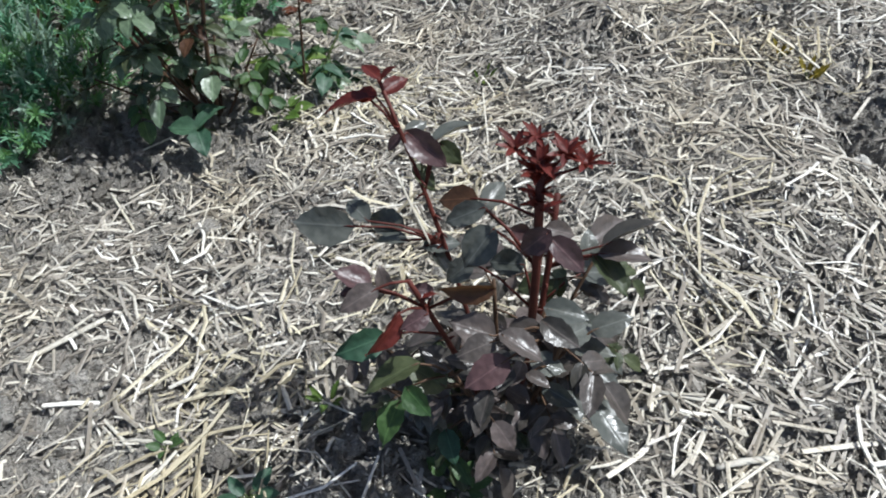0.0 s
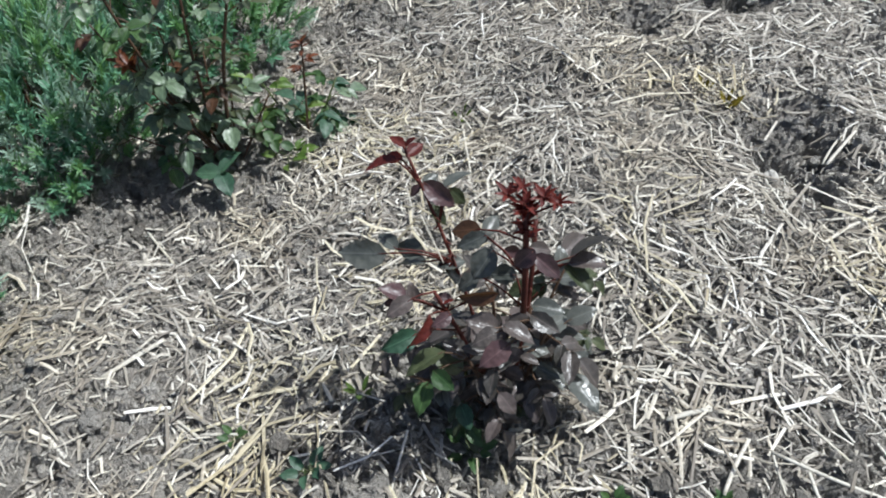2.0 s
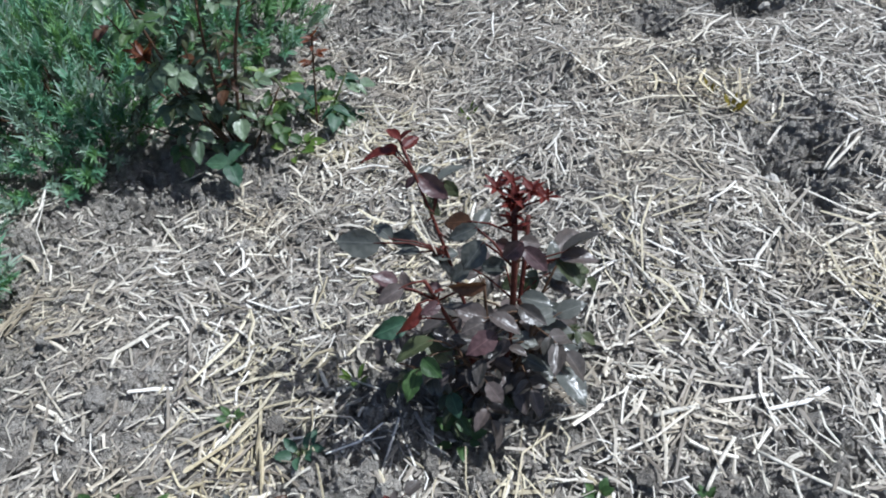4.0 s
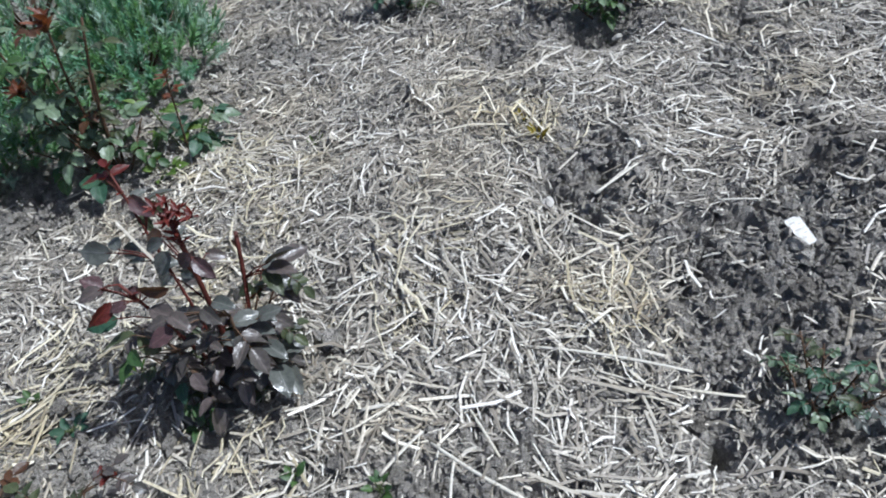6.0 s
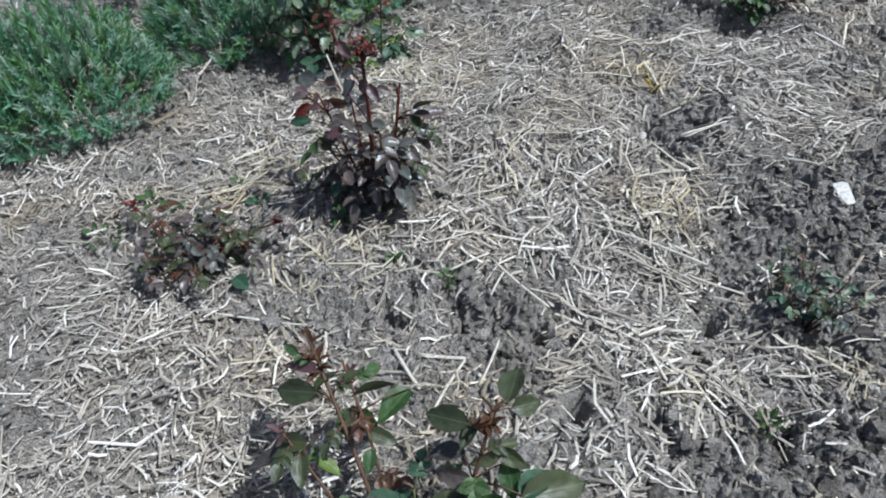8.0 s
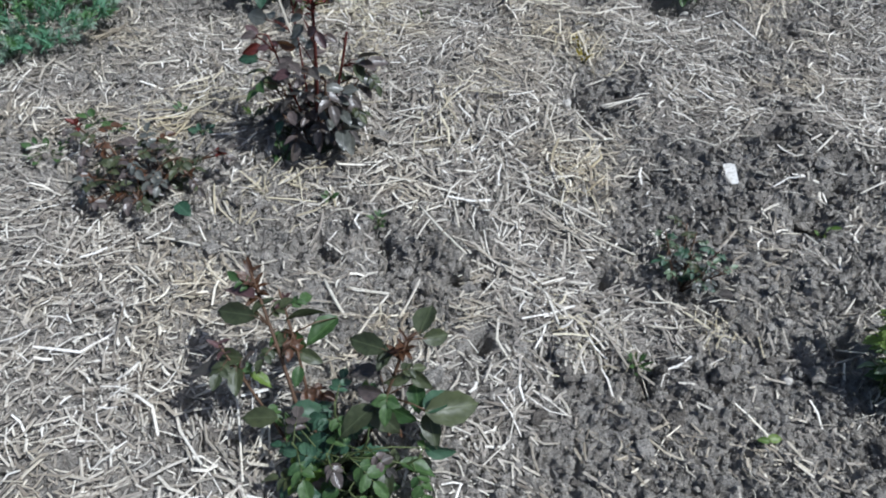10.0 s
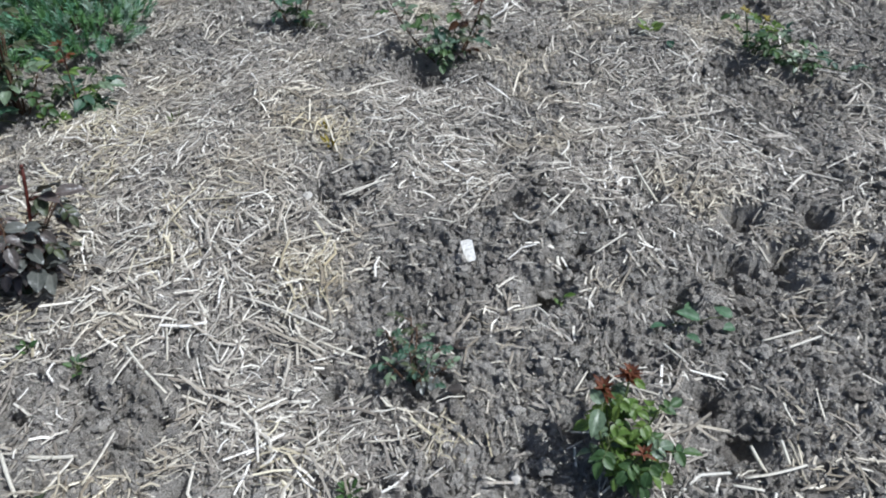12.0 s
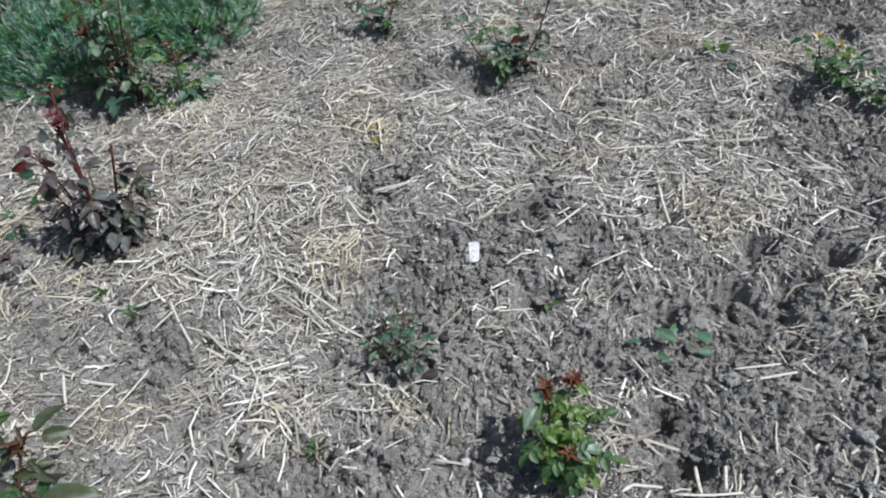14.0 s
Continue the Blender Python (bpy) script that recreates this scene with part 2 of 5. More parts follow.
BARE = [(-0.18, 0.24, 0.08, -0.3), (0.03, 0.22, 0.10, -0.3), (0.42, -0.02, 0.10, -0.25), (-0.45, 0.30, 0.10, -0.35), (0.62, 0.82, 0.09, -0.4), (0.90, 0.06, 0.10, -0.2), (0.95, -0.18, 0.16, -0.3), (0.55, 0.66, 0.10, -0.4), (0.72, 0.88, 0.10, -0.45), (0.82, 0.0, 0.12, -0.2), (1.0, -0.08, 0.12, -0.3), (-0.20, 0.60, 0.08, -0.3), (0.05, 0.99, 0.07, -0.4), (0.14, 0.76, 0.07, -0.35),
        (0.89, 0.22, 0.1, -0.3), (-0.42, 0.4, 0.1, -0.35), (-0.68, 0.45, 0.2, -0.2), (0.27, 0.02, 0.13, -0.4), (-0.5, 0.2, 0.12, -0.3), (0.51, 1.23, 0.16, -0.6), (0.69, 0.75, 0.14, -0.6), (0.15, 0.03, 0.1, -0.45),
        (1.06, 0.18, 0.12, -0.2), (-0.38, -0.22, 0.14, -0.6), (0.39, -0.12, 0.08, -0.3), (0.72, -0.16, 0.12, -0.35), (0.11, 0.11, 0.07, -0.4), (0.82, 0.46, 0.1, -0.5), (0.87, 0.38, 0.1, -0.4), (0.4, 0.12, 0.12, -0.35),
        (1.25, 0.55, 0.22, -0.22), (1.05, 0.15, 0.14, -0.25), (1.65, 0.45, 0.35, -0.2), (0.75, 1.28, 0.12, -0.4), (0.93, 0.62, 0.14, -0.3), (-0.08, 0.34, 0.19, -0.85), (-0.45, 0.93, 0.14, -0.7)]


HOLLOWS = [(0.80, 0.27, 0.24, -0.036), (1.15, 0.05, 0.26, -0.040), (0.62, 0.20, 0.14, -0.012), (1.72, 0.62, 0.28, -0.020), (1.80, 1.30, 0.22, -0.030), (-0.52, 0.72, 0.18, -0.030),
           (-0.05, 1.15, 0.22, -0.022), (-0.25, 1.40, 0.26, -0.016), (0.22, 1.55, 0.20, -0.014), (-0.20, 0.34, 0.10, -0.020), (1.38, 0.63, 0.10, -0.016)]
MOUNDS = [(0.23, 0.80, 0.13, 0.036), (0.27, 1.09, 0.12, 0.040), (0.40, 0.66, 0.13, 0.022), (0.60, 1.04, 0.16, 0.034), (0.86, 1.04, 0.14, 0.026), (1.10, 0.76, 0.16, 0.032), (0.78, 0.74, 0.10, 0.016),
          (1.45, 1.10, 0.20, 0.020), (1.42, 1.60, 0.16, 0.040), (0.80, 1.36, 0.14, 0.024), (0.28, 0.30, 0.10, 0.024), (0.67, 0.46, 0.08, 0.014)]


def open_pit(x, y):
    """1 on open ground, 0 inside a pit, where nothing has settled."""
    return np.clip(1 + 26 * blobs(x, y, PITS), 0.0, 1.0)


def straw_cover(x, y):
    c = 0.24 + 0.78 * (blobs(x, y, STRAWY) + blobs(x, y, BARE)) + 0.22 * lattice(x * 4.5, y * 4.5, 31) + 0.44 * lattice(x * 10, y * 10, 33) + 0.30 * lattice(x * 23, y * 23, 35)
    return np.clip(c, 0.07, 0.92)


def terrain(x, y):
    """Height of the bed: soft swells, clods where the straw is thin, pits and heaped lumps."""
    near = np.clip(1.6 - np.hypot(x - 0.4, y - 0.6) / 6.0, 0, 1)
    z = 0.014 * lattice(x * 1.7, y * 1.7, 3) + 0.010 * lattice(x * 5.2, y * 5.2, 4)
    rough = np.clip(1.25 - 0.75 * straw_cover(x, y), 0.45, 1.1)
    wx, wy = x + 0.014 * lattice(x * 26, y * 26, 8), y + 0.014 * lattice(x * 26, y * 26, 9)
    tall = np.clip(0.45 + 1.1 * lattice(x * 8, y * 8, 12), 0.08, 1)
    crumble = sum(h * np.abs(lattice(wx * f + 3.1 * lattice(x * f * 0.5, y * f * 0.5, 50 + k), wy * f, 60 + k)) for k, (f, h) in enumerate([(17, 0.012), (36, 0.009), (74, 0.010), (140, 0.010)]))
    clod = 0.018 * tall * lumps(wx * 17, wy * 17, 21) + 0.011 * np.clip(tall + 0.2, 0, 1) * lumps(wx * 38, wy * 38, 22) + 0.006 * lumps(wx * 72, wy * 72, 23) + crumble
    z = z + rough * (clod - 0.027 + 0.004 * lattice(x * 90, y * 90, 6))
    line = lattice(x * 7.5 + 0.5 * lattice(x * 21, y * 21, 41), y * 7.5 + 0.5 * lattice(x * 21, y * 21, 42), 43)
    z = z - 0.034 * rough * np.exp(-(line / 0.13) ** 2) * np.clip(2.4 * lattice(x * 10, y * 10, 44) - 0.35, 0, 1)
    z = z + blobs(x, y, HOLLOWS) + blobs(x, y, MOUNDS) + 1.5 * blobs(x, y, [(px, py, 0.72 * r, deep) for px, py, r, deep in PITS]) + blobs(x, y, CLODS) * (0.75 + 0.25 * lattice(x * 22, y * 22, 15))
    return z * near


def height(x, y):
    return float(terrain(np.array([x], float), np.array([y], float))[0])


def sheet(name, verts, faces, mat, smooth=True):
    me = bpy.data.meshes.new(name)
    verts, faces = np.asarray(verts, np.float32), np.asarray(faces, np.int32)
    k = faces.shape[1]
    me.vertices.add(len(verts))
    me.vertices.foreach_set("co", verts.ravel())
    me.loops.add(faces.size)
    me.loops.foreach_set("vertex_index", faces.ravel())
    me.polygons.add(len(faces))
    me.polygons.foreach_set("loop_start", np.arange(0, faces.size, k, dtype=np.int32))
    me.update(calc_edges=True)
    me.validate()
    me.polygons.foreach_set("use_smooth", np.full(len(me.polygons), smooth))
    me.materials.append(mat)
    return me


def build_ground():
    def axis(low, high):
        """Fine steps over the bed, growing ones beyond it, out to the horizon."""
        out, step, reach = [], 0.0068, 0.0
        while reach < 400:
            step = step * (1.05 if reach < 1.5 else 1.4)
            reach += step
            out.append(reach)
        out = np.array(out)
        return np.concatenate([low - out[::-1], np.arange(low, high, 0.0068), high + out])
    xs, ys = axis(-1.05, 2.15), axis(-0.60, 2.15)
    X, Y = np.meshgrid(xs, ys)
    past = np.maximum(np.hypot(X - 0.55, Y - 0.75) - 2.6, 0)
    Z = terrain(X, Y) * np.clip(1 - past / 2.0, 0, 1)
    n, m = len(ys), len(xs)
    idx = np.arange(n * m).reshape(n, m)
    faces = np.stack([idx[:-1, :-1], idx[:-1, 1:], idx[1:, 1:], idx[1:, :-1]], -1).reshape(-1, 4)
    return tagged(new("ground", sheet("ground", np.stack([X, Y, Z], -1).reshape(-1, 3), faces, SOIL, smooth=False)),
                  "dry grey-brown crumbly garden soil of a flower bed", "soil", kind="structure")


ground = build_ground()


# ---- straw ----
GOLDY = [(-0.29, 0.37, 0.10, 0.9), (-0.36, 0.26, 0.07, 0.4), (0.36, 0.62, 0.06, 0.5), (0.58, 0.92, 0.07, 0.6), (-0.08, 0.52, 0.12, 0.5), (0.34, 0.44, 0.05, 0.6), (0.63, 0.42, 0.05, 0.8), (-0.05, 0.80, 0.10, 0.4), (0.05, 0.14, 0.10, 0.3), (0.78, 0.05, 0.07, 0.3), (1.00, 0.13, 0.05, 0.6), (-0.12, 0.93, 0.10, 0.5)]


def gold_cover(x, y):
    return np.clip(blobs(x, y, GOLDY), 0.0, 1.0)


def bed_share(x, y):
    """How thickly the bed is strewn: 1 over the bed, thinning out unevenly beyond it."""
    far = np.hypot((x - 0.45) / 1.75, (y - 0.75) / 1.45) + 0.10 * lattice(x * 2.2, y * 2.2, 71) + 0.06 * lattice(x * 6, y * 6, 72)
    return np.clip((1.42 - far) / 0.30, 0.03, 1.0)


def straw_mesh(name, count, long_mean, spread, wide, mat, rng, area, power, lift, longest=0.16, bundled=0.0, cut=4, steps=(-1, 0.1, 1), where=straw_cover):
    """Loose flattened stalks scattered over the bed, thicker where the cover is dense."""
    x0, x1, y0, y1 = area
    px, py = np.empty(0), np.empty(0)
    while len(px) < count:
        ax, ay = rng.uniform(x0, x1, count), rng.uniform(y0, y1, count)
        keep = rng.random(count) < where(ax, ay) ** power * bed_share(ax, ay) * open_pit(ax, ay)
        px, py = np.concatenate([px, ax[keep]]), np.concatenate([py, ay[keep]])
    px, py = px[:count], py[:count]
    ang = rng.uniform(0, math.pi, count)
    tied = int(count * bundled)
    if tied:
        lead = np.arange(tied) // 9
        px[:tied], py[:tied] = px[lead] + rng.normal(0, 0.030, tied), py[lead] + rng.normal(0, 0.030, tied)
        ang[:tied] = ang[lead] + rng.normal(0, 0.33, tied)
    lost = open_pit(px, py) < 0.7
    px[lost], py[lost] = px[:lost.sum()], py[:lost.sum()]
    cover = straw_cover(px, py)
    ln = np.clip(long_mean * np.exp(rng.normal(0, spread, count)), 0.006, longest)
    w = wide * np.exp(rng.normal(0, 0.6, count)) * (0.75 + 0.25 * ln / long_mean)
    w = np.clip(w, 0.0008, np.minimum(ln * 0.3, 0.0060))
    ux, uy = np.cos(ang), np.sin(ang)
    half = ln / 2
    za, zb, zm = terrain(px - ux * half, py - uy * half), terrain(px + ux * half, py + uy * half), terrain(px, py)
    base = np.maximum((za + zb) / 2, zm - 0.006) + lift * cover * rng.random(count) ** 1.4 + 0.004
    pitch = np.clip((zb - za) / ln, -0.6, 0.6) * 0.75 + rng.normal(0, 0.16, count)
    bend = rng.normal(0, 0.11, count) * ln
    sag = -0.03 * ln * rng.random(count)
    roll = rng.uniform(0, math.pi, count)
    m = len(steps)
    verts = np.empty((count, m, cut, 3))
    nx, ny = -uy, ux
    for r, s in enumerate(steps):
        off = bend * (1 - s * s)
        cx, cy = px + ux * half * s + nx * off, py + uy * half * s + ny * off
        cz = base + pitch * half * s + sag * s * s
        taper = 1.0 - 0.16 * abs(s)
        for c in range(cut):
            a = roll * 0.35 + c * 2 * math.pi / cut
            side, up = np.cos(a) * w * 0.5 * taper, np.sin(a) * w * 0.20 * taper
            verts[:, r, c] = np.stack([cx + nx * side, cy + ny * side, cz + up], -1)
    b = np.arange(count)[:, None] * (m * cut)
    quads = [[r * cut + c, r * cut + (c + 1) % cut, (r + 1) * cut + (c + 1) % cut, (r + 1) * cut + c] for r in range(m - 1) for c in range(cut)]
    if cut == 4:
        quads += [[3, 2, 1, 0], [m * 4 - 4, m * 4 - 3, m * 4 - 2, m * 4 - 1]]
    faces = (b[:, :, None] + np.array(quads)[None]).reshape(-1, 4)
    return sheet(name, verts.reshape(-1, 3), faces, mat, smooth=False)


rng = np.random.default_rng(7)
AREA = (-2.3, 3.2, -1.6, 3.1)
straw = tagged(new("straw_mulch", straw_mesh("straw_mulch", 31000, 0.029, 0.66, 0.0026, STRAW, rng, AREA, 1.35, 0.028, bundled=0.55)),
               "loose bleached straw mulch scattered over the soil", "straw", kind="stuff")
chaff = tagged(new("straw_chaff", straw_mesh("straw_chaff", 84000, 0.013, 0.6, 0.0023, CHAFF, rng, AREA, 0.6, 0.011, bundled=0.2, cut=3, steps=(-1, 1))),
               "short broken straw bits lying among the clods", "straw", kind="stuff")


GOLD_STRAW = straw_material("golden_straw", [(0.0, (0.30, 0.262, 0.18)), (0.5, (0.48, 0.425, 0.30)), (1.0, (0.72, 0.66, 0.49))])
golden = tagged(new("golden_straw", straw_mesh("golden_straw", 1000, 0.042, 0.55, 0.0026, GOLD_STRAW, rng, AREA, 1.0, 0.030, bundled=0.5, where=gold_cover)),
                "clumps of fresher golden straw in the mulch", "straw", kind="stuff")


def crumb_mesh(name, count, small, big, detail, rng):
    """Crumbs and clods of soil, uneven balls sunk a little into the bed, thicker where the straw is thin."""
    if detail:
        bm = bmesh.new()
        bmesh.ops.create_icosphere(bm, subdivisions=detail, radius=1)
        ball = np.array([v.co[:] for v in bm.verts])
        tris = np.array([[v.index for v in f.verts] for f in bm.faces])
        bm.free()
    else:
        ball = np.array([(1, 0, 0), (-1, 0, 0), (0, 1, 0), (0, -1, 0), (0, 0, 1), (0, 0, -1)], float)
        tris = np.array([(0, 2, 4), (2, 1, 4), (1, 3, 4), (3, 0, 4), (2, 0, 5), (1, 2, 5), (3, 1, 5), (0, 3, 5)])
    px, py = np.empty(0), np.empty(0)
    while len(px) < count:
        ax, ay = rng.uniform(AREA[0], AREA[1], count), rng.uniform(AREA[2], AREA[3], count)
        keep = rng.random(count) < np.clip(1.05 - 1.15 * straw_cover(ax, ay), 0.12, 1) * bed_share(ax, ay)
        px, py = np.concatenate([px, ax[keep]]), np.concatenate([py, ay[keep]])
    px, py = px[:count], py[:count]
    r = small * (big / small) ** (rng.random(count) ** 1.7)
    size = r[:, None] * rng.uniform(0.65, 1.3, (count, 3)) * np.array([1, 1, 0.75])
    bumpy = 1 + rng.uniform(-0.38, 0.38, (count, len(ball)))
    v = ball[None] * bumpy[:, :, None] * size[:, None]
    a = rng.uniform(0, 6.28, count)[:, None]
    x, y = v[..., 0] * np.cos(a) - v[..., 1] * np.sin(a), v[..., 0] * np.sin(a) + v[..., 1] * np.cos(a)
    v = np.stack([x + px[:, None], y + py[:, None], v[..., 2] + (terrain(px, py) + 0.36 * r)[:, None]], -1)
    faces = (np.arange(count)[:, None, None] * len(ball) + tris[None]).reshape(-1, 3)
    return sheet(name, v.reshape(-1, 3), faces, CRUMB, smooth=False)


crumbs = tagged(new("soil_crumbs", crumb_mesh("soil_crumbs", 90000, 0.0024, 0.0100, 0, rng)), "small dry crumbs of grey-brown soil", "soil", kind="stuff")
clods = tagged(new("soil_clods", crumb_mesh("soil_clods", 3200, 0.006, 0.018, 2, rng)), "dry lumpy clods of grey-brown soil", "soil", kind="stuff")


# ---- plants ----
def link_mesh(name, bm, mat, parent=None, smooth=True):
    me = bpy.data.meshes.new(name)
    bm.to_mesh(me)
    bm.free()
    for p in me.polygons:
        p.use_smooth = smooth
    me.materials.append(mat)
    ob = new(name, me)
    ob.parent = parent
    return ob


def tube(bm, points, radii, sides=6):
    """A tapered tube along points."""
    rings = []
    pts = [Vector(p) for p in points]
    for i, p in enumerate(pts):
        d = (pts[min(i + 1, len(pts) - 1)] - pts[max(i - 1, 0)]).normalized()
        a = d.cross(Vector((0.31, 0.87, 0.12))).normalized()
        b = d.cross(a)
        rings.append([bm.verts.new(p + (a * math.cos(2 * math.pi * k / sides) + b * math.sin(2 * math.pi * k / sides)) * radii[i]) for k in range(sides)])
    for r, q in zip(rings, rings[1:]):
        for k in range(sides):
            bm.faces.new((r[k], r[(k + 1) % sides], q[(k + 1) % sides], q[k]))
    bm.faces.new(rings[0][::-1])
    bm.faces.new(rings[-1])


LEAF_MESHES = {}


def leaflet_mesh(mat, shape):
    """One leaflet, 1 long along +y: toothed edge, folded at the midrib, tip bent down. shape picks its width and curl."""
    key = (mat.name, shape)
    if key not in LEAF_MESHES:
        r = random.Random(shape * 17 + 3)
        width = (0.62, 0.56, 0.68, 0.50, 0.60, 0.30)[shape]
        fold, curl, twist = r.uniform(0.10, 0.30), r.uniform(0.05, 0.30), r.uniform(-0.12, 0.12)
        n = 9
        verts, faces = [], []
        for i in range(n):
            t = i / (n - 1)
            half = width * 0.5 * (math.sin(math.pi * t ** 0.82) ** 0.75 if 0 < t < 1 else 0.0) + 0.004
            tooth = 1.0 + (0.07 if i % 2 else -0.03)
            for k in (-1, -0.5, 0, 0.5, 1):
                x = k * half * (tooth if abs(k) == 1 else 1)
                z = abs(k) * half * fold * 2 - curl * t * t + twist * k * t * 0.4 + 0.012 * math.sin(9 * t + 4 * k)
                verts.append((x, t - 0.06 * abs(k), z))
        for i in range(n - 1):
            for k in range(4):
                a = i * 5 + k
                faces.append((a, a + 1, a + 6, a + 5))
        LEAF_MESHES[key] = sheet("leaflet", verts, faces, mat)
    return LEAF_MESHES[key]


def put_leaflet(parent, mat, place, way, up, size, shape, name="leaflet"):
    """A leaflet from its foot at place, pointing along way, its face towards up."""
    y = Vector(way).normalized()
    x = y.cross(Vector(up))
    x = x.normalized() if x.length > 1e-4 else Vector((1, 0, 0))
    z = x.cross(y)
    ob = new(name, leaflet_mesh(mat, shape))
    ob.parent = parent
    ob.matrix_local = Matrix.Translation(place) @ Matrix((x, y, z)).transposed().to_4x4() @ Matrix.Diagonal((size, size, size, 1))
    return ob


def compound_leaf(bm, parent, r, foot, azimuth, rise, length, size, mat, pairs=2):
    """A rose leaf: a thin stalk with a leaflet at its end and pairs along it. Its stalk goes into the stem's mesh."""
    a = radians(azimuth)
    flat = Vector((math.cos(a), math.sin(a), 0))
    side = Vector((-math.sin(a), math.cos(a), 0))
    pts = []
    for i in range(5):
        t = i / 4
        pts.append(Vector(foot) + flat * length * t + Vector((0, 0, length * (math.tan(radians(rise)) * t - 0.35 * t * t))))
    tube(bm, pts, [0.0013, 0.0011, 0.001, 0.0009, 0.0007], 4)
    end_way = (pts[4] - pts[3]).normalized()

    def tilt():
        return Vector((r.gauss(0, 0.30), r.gauss(0, 0.30), 1))
    put_leaflet(parent, mat, pts[4], end_way + Vector((0, 0, r.uniform(-0.35, 0.1))), tilt(), size * r.uniform(0.95, 1.15), r.randrange(5))
    for p in range(pairs):
        at = pts[3 - p * 1] if p < 2 else pts[1]
        for s in (-1, 1):
            way = side * s + end_way * r.uniform(0.35, 0.75) + Vector((0, 0, r.uniform(-0.35, 0.15)))
            put_leaflet(parent, mat, at, way, tilt(), size * r.uniform(0.72, 0.95) * (1 - 0.12 * p), r.randrange(5))


def stem_points(foot, tip, bow, n=9):
    foot, tip, bow = Vector(foot), Vector(tip), Vector(bow)
    return [foot.lerp(tip, i / (n - 1)) + bow * math.sin(math.pi * i / (n - 1)) for i in range(n)]


class Rose:
    """A rose bush: an empty at its foot that holds stems, and stems that hold leaflets."""

    def __init__(self, x, y, label, seed):
        self.r = random.Random(seed)
        self.lines = {}
        self.ob = tagged(new("rose_bush"), label, "rose bush", "roses in the bed")
        self.ob.location = (x, y, 0)
        self.low = min(0.0, height(x, y)) - 0.03

    def stem(self, tip, foot=(0, 0, -0.03), bow=(0, 0, 0), thick=0.005, mat=None, leaves=(), tuft=None, thorns=8, pairs=2, end=0.55, narrow=False):
        """leaves: rows of (how far up, azimuth, rise, stalk length, leaflet size, material). tuft: (count, size, material) of young leaves at the tip."""
        mat = mat or STEM_RED
        r = self.r
        pts = stem_points((foot[0], foot[1], min(foot[2], self.low) if foot[2] <= 0 else foot[2]), tip, bow)
        ob = new("stem")
        ob.parent = self.ob
        bm = bmesh.new()
        tube(bm, pts, [thick * (1 - (1 - end) * i / 8) for i in range(9)], 7)
        for _ in range(thorns):
            s = r.uniform(0.1, 0.85) * 8
            p = pts[int(s)].lerp(pts[int(s) + 1], s % 1)
            a = r.uniform(0, 6.28)
            d = Vector((math.cos(a), math.sin(a), -0.25))
            tube(bm, [p + d * thick * 0.4, p + d * (thick + 0.003), p + d * (thick + 0.006) + Vector((0, 0, -0.002))], [0.0018, 0.001, 0.0002], 4)
        for s, azimuth, rise, length, size, leaf_mat in leaves:
            q = min(s, 0.999) * 8
            p = pts[int(q)].lerp(pts[int(q) + 1], q % 1)
            compound_leaf(bm, ob, r, p, azimuth, rise, length, size, leaf_mat, pairs)
        if tuft:
            count, size, leaf_mat = tuft
            for k in range(count):
                a = k * 2.4 + r.uniform(-0.3, 0.3)
                up = r.uniform(0.1, 1.3)
                way = Vector((math.cos(a), math.sin(a), up))
                p = pts[8] + (pts[7] - pts[8]) * r.uniform(0, 0.9)
                put_leaflet(ob, leaf_mat, p, way, (-math.cos(a), -math.sin(a), 1.2), size * r.uniform(0.7, 1.2), 5 if narrow else r.choice((3, 5, 3, 1)))
        me = bpy.data.meshes.new("stem")
        bm.to_mesh(me)
        bm.free()
        for p in me.polygons:
            p.use_smooth = True
        me.materials.append(mat)
        ob_mesh = new("stem", me)
        for c in list(ob.children):
            c.parent = ob_mesh
        ob_mesh.parent = self.ob
        bpy.data.objects.remove(ob)
        ob_mesh.name = "stem"
        self.lines[ob_mesh.name] = pts
        return ob_mesh

    def blade(self, stem, mat, foot, tip, up=(0, -0.4, 0.9), loose=0.32):
        """One leaflet from foot to tip, on a thin stalk that comes out of the stem below it."""
        r, foot, tip = self.r, Vector(foot), Vector(tip)
        near = min(self.lines[stem.name], key=lambda p: (p - foot + Vector((0, 0, 0.02))).length)
        bm = bmesh.new()
        mid = near.lerp(foot, 0.55) + Vector((0, 0, 0.10 * (foot - near).length))
        tube(bm, [near, mid, foot, foot.lerp(tip, 0.15)], [0.0014, 0.0012, 0.001, 0.0006], 5)
        link_mesh("leaf_stalk", bm, stem.data.materials[0], stem)
        face = Vector(up) + Vector((r.gauss(0, loose), r.gauss(0, loose), 0))
        return put_leaflet(stem, mat, foot, tip - foot, face, (tip - foot).length * 1.06, r.choice((1, 3, 3, 4)) if loose > 0.4 else r.randrange(5))

    def spread(self, n, low, high, size, mats, length=(0.03, 0.06), rise=(5, 50), start=0):
        """Leaves that turn round the stem by the golden angle."""
        r = self.r
        return [(low + (high - low) * (k + 0.5) / n, start + k * 137.5 + r.uniform(-20, 20), r.uniform(*rise), r.uniform(*length), size * r.uniform(0.8, 1.15), r.choice(mats)) for k in range(n)]


